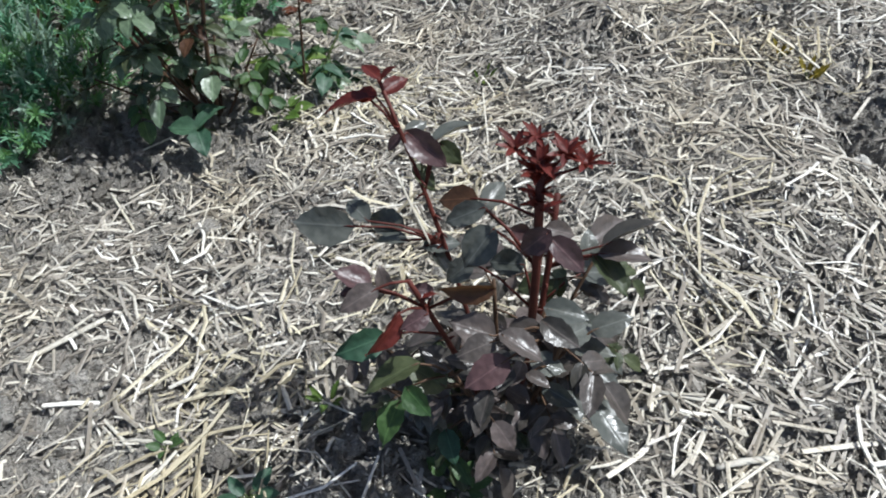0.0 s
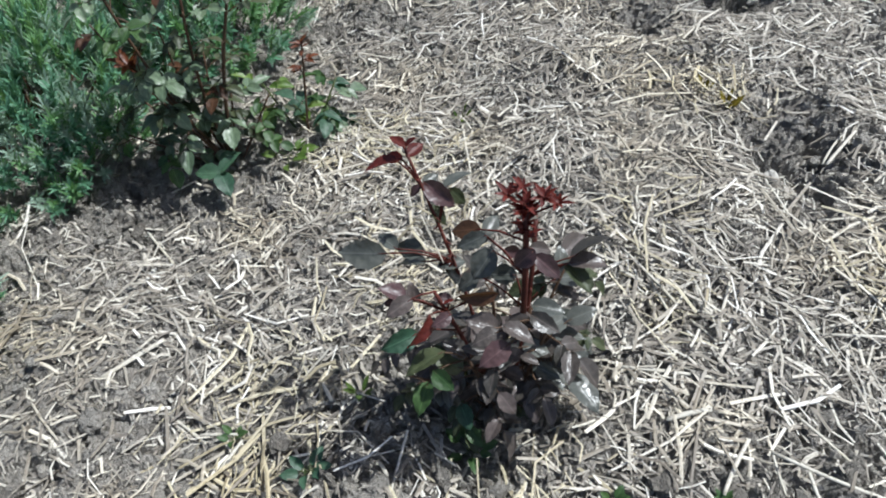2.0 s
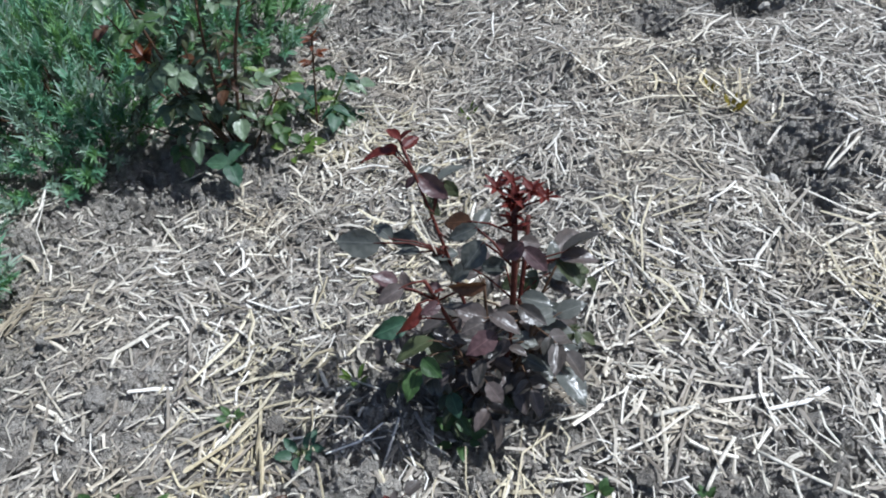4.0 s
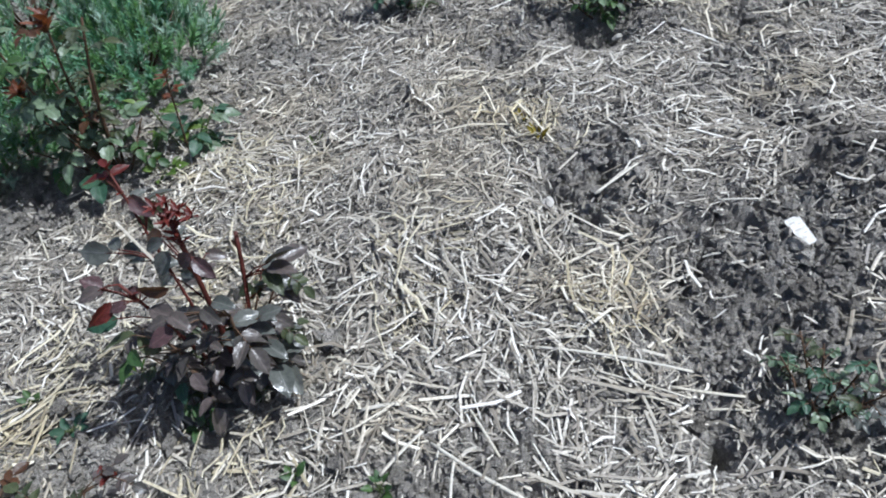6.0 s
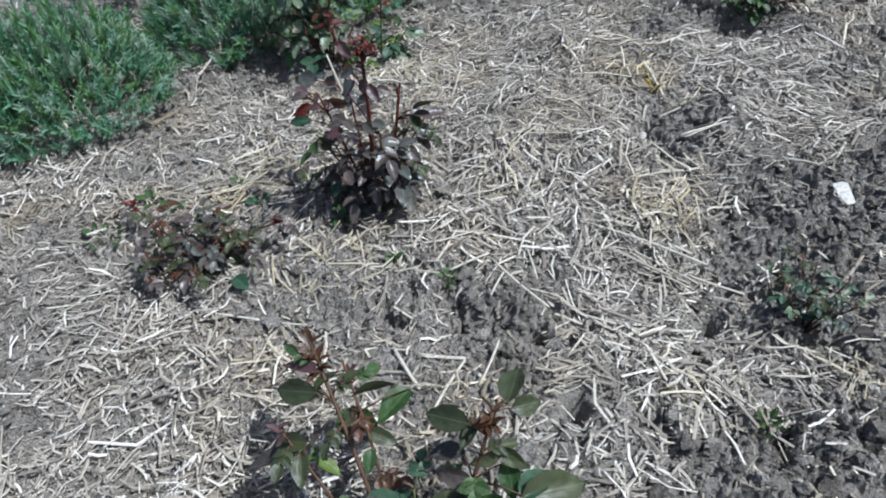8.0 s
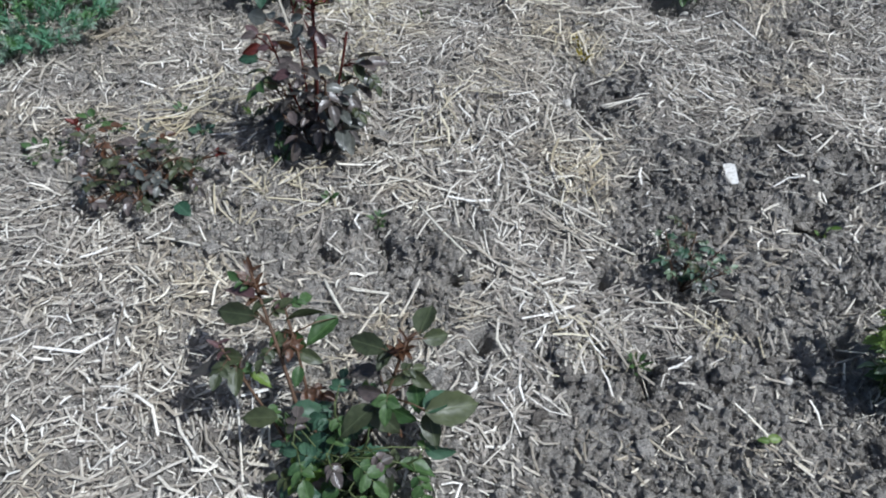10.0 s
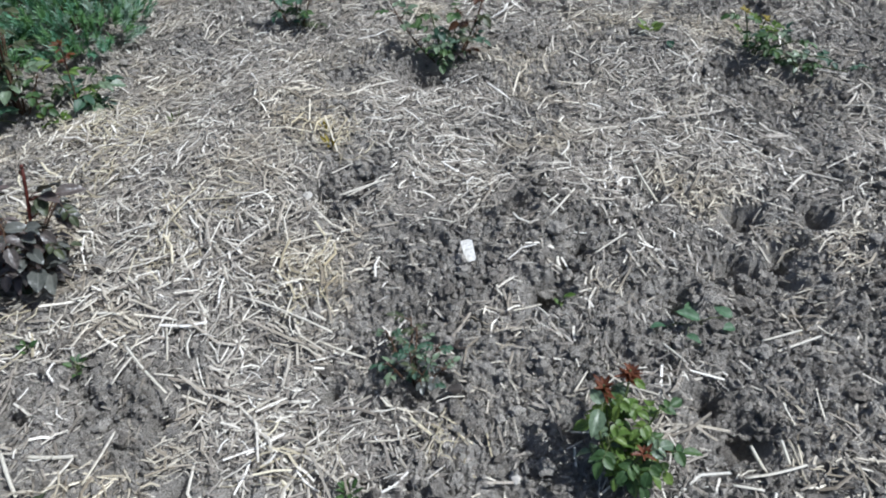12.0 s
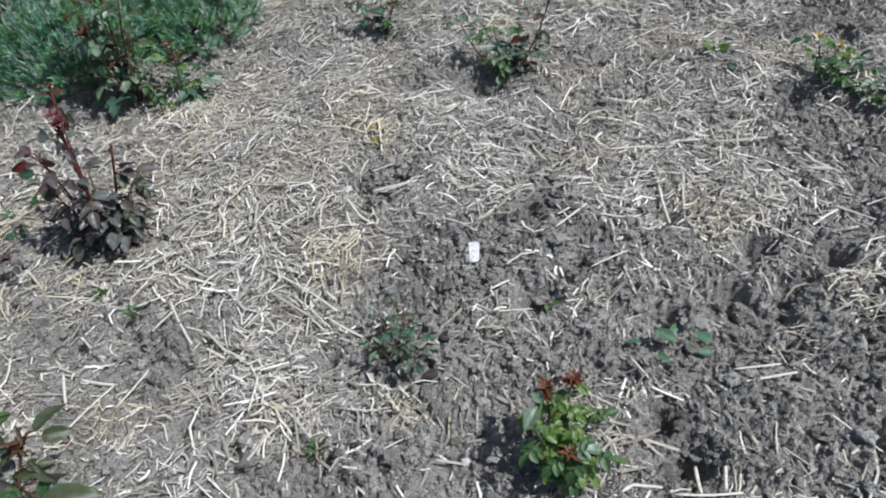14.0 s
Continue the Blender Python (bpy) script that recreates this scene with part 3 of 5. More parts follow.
# the dark rose with red shoots, in front
b = Rose(0.050, 0.321, "dark purple-green rose bush with glossy leaves and red shoots", 11)
st_right = b.stem((0.036, 0.023, 0.366), bow=(0.010, -0.01, 0), thick=0.0047, tuft=(34, 0.020, LEAF_RED), thorns=14, end=0.75, narrow=True)
st_left = b.stem((-0.083, 0.122, 0.377), bow=(0.010, -0.012, 0.02), thick=0.0030, tuft=(3, 0.02, LEAF_RED), thorns=14)
st_stub = b.stem((0.062, 0.10, 0.255), bow=(0.01, 0.0, 0), thick=0.0042, tuft=(2, 0.014, LEAF_BRONZE), end=0.75)
st_midleft = b.stem((-0.068, -0.005, 0.275), bow=(0.005, 0, 0.0), thick=0.004, tuft=(2, 0.018, LEAF_RED))
st_lowright = b.stem((0.06, -0.01, 0.20), bow=(0.006, 0, 0), thick=0.004, mat=STEM_BROWN, leaves=b.spread(6, 0.25, 0.95, 0.040, [LEAF_DARK], rise=(-10, 30)))
st_lowleft = b.stem((-0.04, -0.03, 0.17), thick=0.0035, mat=STEM_BROWN, leaves=b.spread(6, 0.25, 0.95, 0.038, [LEAF_DARK, LEAF_DARK, LEAF_OLIVE], rise=(-10, 30)))
b.stem((0.0, 0.05, 0.20), thick=0.0035, mat=STEM_BROWN, leaves=b.spread(7, 0.3, 1.0, 0.040, [LEAF_DARK], rise=(-5, 35)))
b.stem((0.05, 0.05, 0.15), thick=0.0035, mat=STEM_BROWN, leaves=b.spread(6, 0.3, 1.0, 0.040, [LEAF_DARK], rise=(-5, 35)))
for tx, ty, tz in [(-0.13, 0.03, 0.15), (-0.12, 0.0, 0.10), (-0.05, 0.06, 0.12), (0.10, 0.03, 0.13), (0.08, 0.07, 0.09), (0.11, 0.10, 0.18), (0.06, 0.14, 0.15)]:
    b.stem((tx, ty, tz), bow=(0, 0, 0.02), thick=0.0028, mat=STEM_BROWN, leaves=b.spread(6, 0.3, 1.0, 0.030, [LEAF_DARK, LEAF_DARK, LEAF_OLIVE, LEAF_SLATE_SHEEN], rise=(-10, 30)), thorns=5)
for tx, ty, tz, n in [(0.054, 0.021, 0.374, 10), (0.018, 0.031, 0.374, 8), (0.034, 0.034, 0.380, 8), (0.070, 0.019, 0.364, 8)]:
    b.stem((tx, ty, tz), foot=(0.036, 0.022, 0.348), thick=0.0016, tuft=(n + 2, 0.017, LEAF_RED), thorns=0, narrow=True)
# leaflets of left
b.blade(st_left, LEAF_RED, (-0.093, 0.118, 0.361), (-0.131, 0.116, 0.355), (0.0, -0.7, 0.6), 0.45)
b.blade(st_left, LEAF_RED, (-0.087, 0.118, 0.362), (-0.109, 0.128, 0.361))
b.blade(st_left, LEAF_RED, (-0.081, 0.119, 0.364), (-0.061, 0.138, 0.365))
b.blade(st_left, LEAF_PURPLE, (-0.065, 0.107, 0.332), (-0.034, 0.088, 0.308))
b.blade(st_left, LEAF_SLATE_SHEEN, (-0.043, 0.104, 0.323), (-0.008, 0.125, 0.327), (-0.3, 0.2, 0.9), 0.1)
b.blade(st_left, LEAF_OLIVE, (-0.038, 0.103, 0.322), (-0.022, 0.092, 0.305))
b.blade(st_left, LEAF_PURPLE, (-0.070, 0.106, 0.330), (-0.084, 0.102, 0.318))
b.blade(st_left, LEAF_SLATE_SHEEN, (-0.067, 0.106, 0.328), (-0.049, 0.124, 0.330))
b.blade(st_left, LEAF_OLIVE, (-0.063, 0.096, 0.303), (-0.044, 0.085, 0.287))
b.blade(st_left, LEAF_SLATE_SHEEN, (-0.124, 0.075, 0.257), (-0.179, 0.079, 0.260))
b.blade(st_left, LEAF_SLATE_SHEEN, (-0.109, 0.077, 0.260), (-0.129, 0.102, 0.267))
b.blade(st_left, LEAF_SLATE_SHEEN, (-0.078, 0.074, 0.253), (-0.110, 0.086, 0.255))
b.blade(st_left, LEAF_SLATE_SHEEN, (-0.077, 0.068, 0.241), (-0.110, 0.076, 0.241))
b.blade(st_left, LEAF_SLATE_SHEEN, (-0.060, 0.065, 0.235), (-0.027, 0.073, 0.231))
b.blade(st_left, LEAF_SLATE_SHEEN, (-0.053, 0.061, 0.228), (-0.034, 0.046, 0.215))
# leaflets of right
b.blade(st_right, LEAF_BRONZE, (-0.011, 0.050, 0.306), (-0.043, 0.058, 0.301))
b.blade(st_right, LEAF_SLATE_SHEEN, (-0.006, 0.050, 0.296), (0.014, 0.072, 0.304))
b.blade(st_right, LEAF_SLATE_SHEEN, (-0.005, 0.040, 0.306), (-0.038, 0.039, 0.292))
b.blade(st_right, LEAF_SLATE_SHEEN, (0.001, 0.030, 0.291), (-0.024, 0.014, 0.264))
b.blade(st_right, LEAF_SLATE_SHEEN, (0.025, 0.020, 0.256), (-0.004, 0.030, 0.250))
b.blade(st_right, LEAF_SLATE_SHEEN, (-0.018, 0.030, 0.251), (-0.043, 0.024, 0.234))
b.blade(st_right, LEAF_PURPLE, (0.043, 0.010, 0.306), (0.021, 0.006, 0.287))
b.blade(st_right, LEAF_PURPLE, (0.044, 0.010, 0.297), (0.070, -0.007, 0.275))
b.blade(st_right, LEAF_DARK, (0.044, 0.040, 0.276), (0.071, 0.040, 0.267))
b.blade(st_right, LEAF_PURPLE, (0.032, 0.030, 0.278), (0.014, 0.045, 0.276))
# leaflets of stub
b.blade(st_stub, LEAF_DARK, (0.103, 0.070, 0.215), (0.150, 0.079, 0.238), (0.2, 0.5, 0.7), 0.45)
b.blade(st_stub, LEAF_DARK, (0.101, 0.070, 0.203), (0.146, 0.061, 0.209), (0.1, 0.4, 0.8), 0.45)
b.blade(st_stub, LEAF_OLIVE, (0.095, 0.070, 0.200), (0.123, 0.037, 0.182))
b.blade(st_stub, LEAF_SLATE_SHEEN, (0.092, 0.080, 0.184), (0.096, 0.102, 0.203))
b.blade(st_stub, LEAF_DARK, (0.100, 0.105, 0.180), (0.140, 0.142, 0.173), (0.3, -0.2, 0.9), 0.1)
b.blade(st_stub, LEAF_SLATE_SHEEN, (0.090, 0.090, 0.150), (0.132, 0.105, 0.132), (0.36, -0.26, 0.92), 0.1)
# leaflets of midleft
b.blade(st_midleft, LEAF_PURPLE, (-0.101, 0.000, 0.264), (-0.127, 0.005, 0.281))
b.blade(st_midleft, LEAF_PURPLE, (-0.101, 0.000, 0.260), (-0.124, -0.007, 0.267))
b.blade(st_midleft, LEAF_DARK, (-0.094, -0.010, 0.273), (-0.121, -0.028, 0.273))
b.blade(st_midleft, LEAF_DARK, (-0.089, 0.010, 0.242), (-0.097, 0.023, 0.260))
b.blade(st_midleft, LEAF_BRONZE, (-0.002, -0.010, 0.265), (-0.043, -0.014, 0.269), (0.1, -1.0, 0.12), 0.0)
b.blade(st_midleft, LEAF_PURPLE, (-0.051, 0.000, 0.252), (-0.070, -0.001, 0.259))
b.blade(st_midleft, LEAF_RED, (-0.077, -0.030, 0.266), (-0.095, -0.062, 0.255), (0.9, -0.3, 0.3), 0.0)
b.blade(st_midleft, LEAF_TEAL, (-0.095, -0.020, 0.221), (-0.133, -0.039, 0.224))
b.blade(st_midleft, LEAF_PURPLE, (-0.054, -0.030, 0.264), (-0.073, -0.043, 0.264))
# leaflets of lowright
b.blade(st_lowright, LEAF_DARK, (-0.004, -0.030, 0.228), (-0.038, -0.022, 0.240))
b.blade(st_lowright, LEAF_DARK, (-0.004, -0.040, 0.236), (-0.033, -0.051, 0.235))
b.blade(st_lowright, LEAF_DARK, (0.002, -0.040, 0.244), (0.034, -0.059, 0.240))
b.blade(st_lowright, LEAF_DARK, (0.010, -0.020, 0.220), (0.041, -0.029, 0.223))
b.blade(st_lowright, LEAF_PURPLE, (0.005, -0.055, 0.231), (-0.028, -0.074, 0.226))
b.blade(st_lowright, LEAF_DARK, (0.037, -0.020, 0.230), (0.063, -0.043, 0.225))
b.blade(st_lowright, LEAF_SLATE_SHEEN, (0.042, 0.000, 0.220), (0.076, -0.013, 0.223))
b.blade(st_lowright, LEAF_SLATE_SHEEN, (0.088, 0.010, 0.167), (0.121, 0.013, 0.182), (0.36, -0.26, 0.92), 0.15)
b.blade(st_lowright, LEAF_SLATE_SHEEN, (0.065, 0.010, 0.140), (0.107, -0.003, 0.146), (0.36, -0.26, 0.92), 0.15)
b.blade(st_lowright, LEAF_SLATE_SHEEN, (0.076, 0.010, 0.063), (0.123, 0.021, 0.084), (0.36, -0.26, 0.92), 0.15)
b.blade(st_lowright, LEAF_DARK, (0.050, -0.010, 0.130), (0.070, -0.007, 0.140))
b.blade(st_lowright, LEAF_DARK, (0.024, -0.030, 0.163), (0.043, -0.042, 0.164))
b.blade(st_lowright, LEAF_SLATE_SHEEN, (0.041, -0.020, 0.123), (0.069, -0.042, 0.121))
b.blade(st_lowright, LEAF_SLATE_SHEEN, (0.092, 0.000, 0.051), (0.123, -0.046, 0.041))
b.blade(st_lowright, LEAF_SLATE_SHEEN, (0.080, -0.001, 0.115), (0.117, -0.022, 0.111), (0.36, -0.26, 0.92), 0.08)
b.blade(st_lowright, LEAF_SLATE_SHEEN, (0.062, -0.016, 0.100), (0.075, -0.044, 0.096), (0.36, -0.26, 0.92), 0.08)
b.blade(st_lowright, LEAF_SLATE_SHEEN, (0.091, -0.019, 0.080), (0.118, -0.065, 0.076), (0.36, -0.26, 0.92), 0.08)
b.blade(st_lowright, LEAF_SLATE_SHEEN, (0.053, -0.002, 0.170), (0.092, 0.020, 0.166), (0.36, -0.26, 0.92), 0.08)
b.blade(st_lowright, LEAF_SLATE_SHEEN, (0.075, 0.025, 0.160), (0.107, 0.013, 0.156), (0.36, -0.26, 0.92), 0.08)
b.blade(st_lowright, LEAF_SLATE_SHEEN, (0.030, -0.009, 0.150), (0.060, -0.018, 0.146), (0.36, -0.26, 0.92), 0.08)
# leaflets of lowleft
b.blade(st_lowleft, LEAF_OLIVE, (-0.068, -0.040, 0.208), (-0.112, -0.059, 0.210), (0.0, 0.5, 0.8))
b.blade(st_lowleft, LEAF_GREEN, (-0.080, -0.050, 0.185), (-0.061, -0.072, 0.177))
b.blade(st_lowleft, LEAF_GREEN, (-0.090, -0.050, 0.161), (-0.106, -0.084, 0.153))
b.blade(st_lowleft, LEAF_OLIVE, (-0.049, -0.040, 0.168), (-0.081, -0.026, 0.185))
b.blade(st_lowleft, LEAF_DARK, (-0.043, -0.030, 0.179), (-0.068, -0.016, 0.195))
b.blade(st_lowleft, LEAF_DARK, (-0.019, -0.030, 0.186), (-0.046, -0.028, 0.194))
b.blade(st_lowleft, LEAF_TEAL, (-0.055, -0.040, 0.080), (-0.048, -0.071, 0.072))
b.blade(st_lowleft, LEAF_GREEN, (-0.048, -0.050, 0.036), (-0.036, -0.077, 0.030))
b.blade(st_lowleft, LEAF_DARK, (-0.010, -0.040, 0.155), (-0.022, -0.067, 0.147))
b.blade(st_lowleft, LEAF_DARK, (-0.016, -0.030, 0.114), (-0.047, -0.038, 0.117))
b.blade(st_lowleft, LEAF_DARK, (0.005, -0.030, 0.113), (-0.005, -0.059, 0.104))

# the pair of roses behind it
b = Rose(-0.415, 0.941, "tall thin rose bush with sage green leaves and bronze shoots", 12)
b.stem((0.12, 0.0, 0.37), bow=(-0.02, 0, 0), thick=0.0045, mat=STEM_BROWN, leaves=b.spread(3, 0.8, 0.98, 0.036, [LEAF_OLIVE, LEAF_SAGE]))
b.stem((-0.11, 0.0, 0.23), bow=(0.0, -0.01, 0.03), thick=0.004, mat=STEM_BROWN, leaves=b.spread(7, 0.35, 0.9, 0.042, [LEAF_SAGE, LEAF_OLIVE, LEAF_SAGE]), tuft=(13, 0.040, LEAF_RUST), narrow=True)
b.stem((-0.10, 0.0, 0.39), bow=(-0.02, 0, 0), thick=0.004, mat=STEM_BROWN, leaves=b.spread(8, 0.45, 0.95, 0.040, [LEAF_GREEN, LEAF_SAGE, LEAF_SAGE]), tuft=(10, 0.04, LEAF_RUST))
b.stem((0.03, 0.02, 0.38), bow=(-0.02, 0, 0), thick=0.004, mat=STEM_BROWN, leaves=b.spread(8, 0.45, 0.95, 0.040, [LEAF_OLIVE, LEAF_SAGE, LEAF_BRONZE]), tuft=(10, 0.04, LEAF_RUST))
for tx, ty, tz in [(-0.05, 0.04, 0.27), (0.06, 0.02, 0.24), (-0.15, 0.02, 0.30), (0.0, 0.08, 0.20)]:
    b.stem((tx, ty, tz), bow=(-0.01, 0, 0), thick=0.003, mat=STEM_BROWN, leaves=b.spread(5, 0.45, 1.0, 0.034, [LEAF_OLIVE, LEAF_BRONZE, LEAF_SAGE, LEAF_SAGE], rise=(0, 35)))
b.stem((-0.07, -0.03, 0.16), thick=0.0035, mat=STEM_BROWN, leaves=b.spread(6, 0.45, 1.0, 0.046, [LEAF_SAGE, LEAF_SAGE, LEAF_SAGE], rise=(-5, 30)))
b.stem((0.04, 0.03, 0.14), thick=0.0035, mat=STEM_BROWN, leaves=b.spread(5, 0.45, 1.0, 0.042, [LEAF_SAGE, LEAF_OLIVE, LEAF_SAGE], rise=(-5, 30)))
b.stem((-0.14, 0.04, 0.13), thick=0.0035, mat=STEM_BROWN, leaves=b.spread(5, 0.45, 1.0, 0.042, [LEAF_SAGE, LEAF_OLIVE, LEAF_SAGE], rise=(-5, 30)))
for tx, ty, tz in [(0.11, 0.02, 0.12), (-0.16, -0.03, 0.10)]:
    b.stem((tx, ty, tz), thick=0.0028, mat=STEM_BROWN, leaves=b.spread(5, 0.4, 1.0, 0.034, [LEAF_SAGE, LEAF_OLIVE, LEAF_SAGE, LEAF_GREEN], rise=(-10, 25)))
low = b.stem((0.0, -0.088, 0.028), thick=0.0025, mat=STEM_GREEN, thorns=0)
b.blade(low, LEAF_TEAL, (0.0, -0.09, 0.03), (-0.048, -0.085, 0.035))
b.blade(low, LEAF_TEAL, (0.0, -0.09, 0.03), (0.036, -0.060, 0.050))
b.blade(low, LEAF_TEAL, (0.0, -0.09, 0.03), (0.022, -0.138, 0.020))
b.blade(low, LEAF_TEAL, (0.0, -0.06, 0.03), (0.030, -0.020, 0.030))

b = Rose(-0.270, 1.001, "small rose with one brown stem and green leaves", 13)
b.stem((0.045, 0.0, 0.20), thick=0.003, mat=STEM_BROWN, leaves=[(0.72, 150, 40, 0.015, 0.022, LEAF_RUST), (0.8, 20, 40, 0.015, 0.022, LEAF_RUST), (0.2, -10, 25, 0.05, 0.052, LEAF_SAGE), (0.15, 250, 10, 0.05, 0.044, LEAF_SAGE)], tuft=(9, 0.026, LEAF_RUST), narrow=True)
b.stem((0.07, 0.02, 0.06), thick=0.003, mat=STEM_GREEN, leaves=b.spread(4, 0.3, 1.0, 0.045, [LEAF_TEAL, LEAF_SAGE]))
b.stem((-0.07, 0.06, 0.08), thick=0.003, mat=STEM_GREEN, leaves=b.spread(5, 0.3, 1.0, 0.038, [LEAF_LIME, LEAF_GREEN]))
b.stem((0.08, 0.08, 0.06), thick=0.003, mat=STEM_GREEN, leaves=b.spread(5, 0.3, 1.0, 0.038, [LEAF_GREEN, LEAF_TEAL]))

# the low sprawling rose
b = Rose(-0.245, 0.048, "low sprawling rose with dull green and rusty leaves", 14)
for k, (tx, ty, tz) in enumerate([(-0.22, 0.07, 0.06), (-0.12, 0.05, 0.06), (0.0, 0.10, 0.06), (0.14, 0.02, 0.06), (0.08, -0.08, 0.05), (0.18, 0.10, 0.07), (-0.06, -0.07, 0.05), (0.0, 0.0, 0.08), (0.09, 0.05, 0.07), (-0.03, -0.11, 0.03)]):
    b.stem((tx, ty, tz), bow=(0, 0, 0.025), thick=0.003, mat=STEM_BROWN, leaves=b.spread(6, 0.35, 1.0, 0.028, [LEAF_OLIVE, LEAF_DARK, LEAF_DARK, LEAF_SLATE_SHEEN, LEAF_OLIVE, LEAF_BRONZE]), tuft=(7, 0.021, LEAF_RED if k in (0, 5) else LEAF_BRONZE) if k in (0, 3, 4, 5, 6, 9) else None, thorns=3)
low = b.stem((0.16, -0.05, 0.03), thick=0.0022, mat=STEM_GREEN, thorns=0)
b.blade(low, LEAF_TEAL, (0.145, -0.045, 0.035), (0.185, -0.06, 0.03))

# the front rose
b = Rose(0.47, -0.375, "sprawling green rose bush with bronze shoot tips", 15)
st_front_left = b.stem((-0.217, 0.165, 0.215), foot=(-0.03, -0.02, -0.02), bow=(0.015, -0.01, 0.015), thick=0.0042, mat=STEM_BROWN, tuft=(14, 0.030, LEAF_BRONZE), narrow=True, leaves=b.spread(5, 0.40, 0.95, 0.025, [LEAF_OLIVE, LEAF_BRONZE, LEAF_OLIVE, LEAF_GREEN], length=(0.02, 0.04)))
st_front_mid = b.stem((-0.167, 0.161, 0.195), foot=(-0.04, 0.0, -0.02), bow=(0.01, 0, 0.015), thick=0.0032, mat=STEM_BROWN, tuft=(9, 0.024, LEAF_PURPLE), narrow=True, leaves=b.spread(4, 0.40, 0.95, 0.025, [LEAF_OLIVE, LEAF_BRONZE, LEAF_OLIVE, LEAF_GREEN], length=(0.02, 0.04)))
st_front_side = b.stem((-0.228, 0.061, 0.154), foot=(-0.06, -0.01, -0.02), bow=(0.0, 0, 0.015), thick=0.003, mat=STEM_BROWN, tuft=(6, 0.026, LEAF_PURPLE), narrow=True, leaves=b.spread(3, 0.40, 0.95, 0.025, [LEAF_OLIVE, LEAF_BRONZE, LEAF_OLIVE, LEAF_GREEN], length=(0.02, 0.04)))
st_front_right = b.stem((0.065, 0.133, 0.215), foot=(0.0, 0.0, -0.02), bow=(0.01, 0, 0.01), thick=0.0042, mat=STEM_BROWN, tuft=(12, 0.028, LEAF_BRONZE), narrow=True, leaves=b.spread(5, 0.40, 0.95, 0.025, [LEAF_OLIVE, LEAF_BRONZE, LEAF_OLIVE, LEAF_GREEN], length=(0.02, 0.04)))
st_front_low = b.stem((0.031, -0.009, 0.103), foot=(-0.03, -0.02, -0.02), thick=0.004, mat=STEM_GREEN, leaves=b.spread(6, 0.3, 1.0, 0.034, [LEAF_TEAL, LEAF_GREEN, LEAF_OLIVE], rise=(-10, 20)))
# leaflets of front_left
b.blade(st_front_left, LEAF_OLIVE, (-0.181, 0.105, 0.189), (-0.245, 0.098, 0.178), (0.5, -0.1, 0.85), 0.55)
b.blade(st_front_left, LEAF_OLIVE, (-0.181, 0.112, 0.189), (-0.172, 0.159, 0.178), (-0.2, -0.6, 0.7), 0.55)
b.blade(st_front_left, LEAF_PURPLE, (-0.191, 0.126, 0.203), (-0.249, 0.134, 0.193), (0.3, -0.5, 0.8), 0.55)
b.blade(st_front_left, LEAF_OLIVE, (-0.183, 0.120, 0.176), (-0.204, 0.102, 0.166), (-0.4, -0.2, 0.9), 0.55)
# leaflets of front_mid
b.blade(st_front_mid, LEAF_OLIVE, (-0.141, 0.131, 0.162), (-0.100, 0.177, 0.152), (0.5, -0.1, 0.85), 0.55)
b.blade(st_front_mid, LEAF_GREEN, (-0.082, 0.180, 0.135), (-0.108, 0.123, 0.125), (-0.2, -0.6, 0.7), 0.55)
b.blade(st_front_mid, LEAF_GREEN, (-0.138, 0.135, 0.121), (-0.102, 0.106, 0.111), (0.3, -0.5, 0.8), 0.55)
b.blade(st_front_mid, LEAF_OLIVE, (-0.113, 0.108, 0.121), (-0.072, 0.108, 0.111), (-0.4, -0.2, 0.9), 0.55)
b.blade(st_front_mid, LEAF_GREEN, (-0.154, 0.122, 0.135), (-0.159, 0.096, 0.125), (0.2, 0.3, 0.9), 0.55)
b.blade(st_front_mid, LEAF_GREEN, (-0.104, 0.089, 0.109), (-0.097, 0.060, 0.098), (0.5, -0.1, 0.85), 0.55)
# leaflets of front_side
b.blade(st_front_side, LEAF_OLIVE, (-0.184, 0.058, 0.135), (-0.233, 0.053, 0.125), (0.3, -0.5, 0.8), 0.55)
b.blade(st_front_side, LEAF_OLIVE, (-0.189, 0.045, 0.121), (-0.169, 0.007, 0.111), (-0.4, -0.2, 0.9), 0.55)
b.blade(st_front_side, LEAF_LIME, (-0.169, 0.050, 0.109), (-0.132, 0.048, 0.098), (0.2, 0.3, 0.9), 0.55)
b.blade(st_front_side, LEAF_DARK, (-0.204, 0.037, 0.121), (-0.260, 0.009, 0.111), (0.5, -0.1, 0.85), 0.55)
b.blade(st_front_side, LEAF_DARK, (-0.178, 0.052, 0.121), (-0.195, 0.088, 0.111), (-0.2, -0.6, 0.7), 0.55)
# leaflets of front_right
b.blade(st_front_right, LEAF_OLIVE, (0.037, 0.115, 0.203), (-0.024, 0.119, 0.193), (-0.4, -0.2, 0.9), 0.55)
b.blade(st_front_right, LEAF_OLIVE, (0.079, 0.153, 0.217), (0.072, 0.215, 0.207), (0.2, 0.3, 0.9), 0.55)
b.blade(st_front_right, LEAF_OLIVE, (0.084, 0.153, 0.203), (0.116, 0.181, 0.193), (0.5, -0.1, 0.85), 0.55)
b.blade(st_front_right, LEAF_OLIVE, (0.038, 0.125, 0.189), (0.035, 0.092, 0.178), (-0.2, -0.6, 0.7), 0.55)
b.blade(st_front_right, LEAF_OLIVE, (0.077, 0.117, 0.162), (0.046, 0.087, 0.152), (0.3, -0.5, 0.8), 0.55)
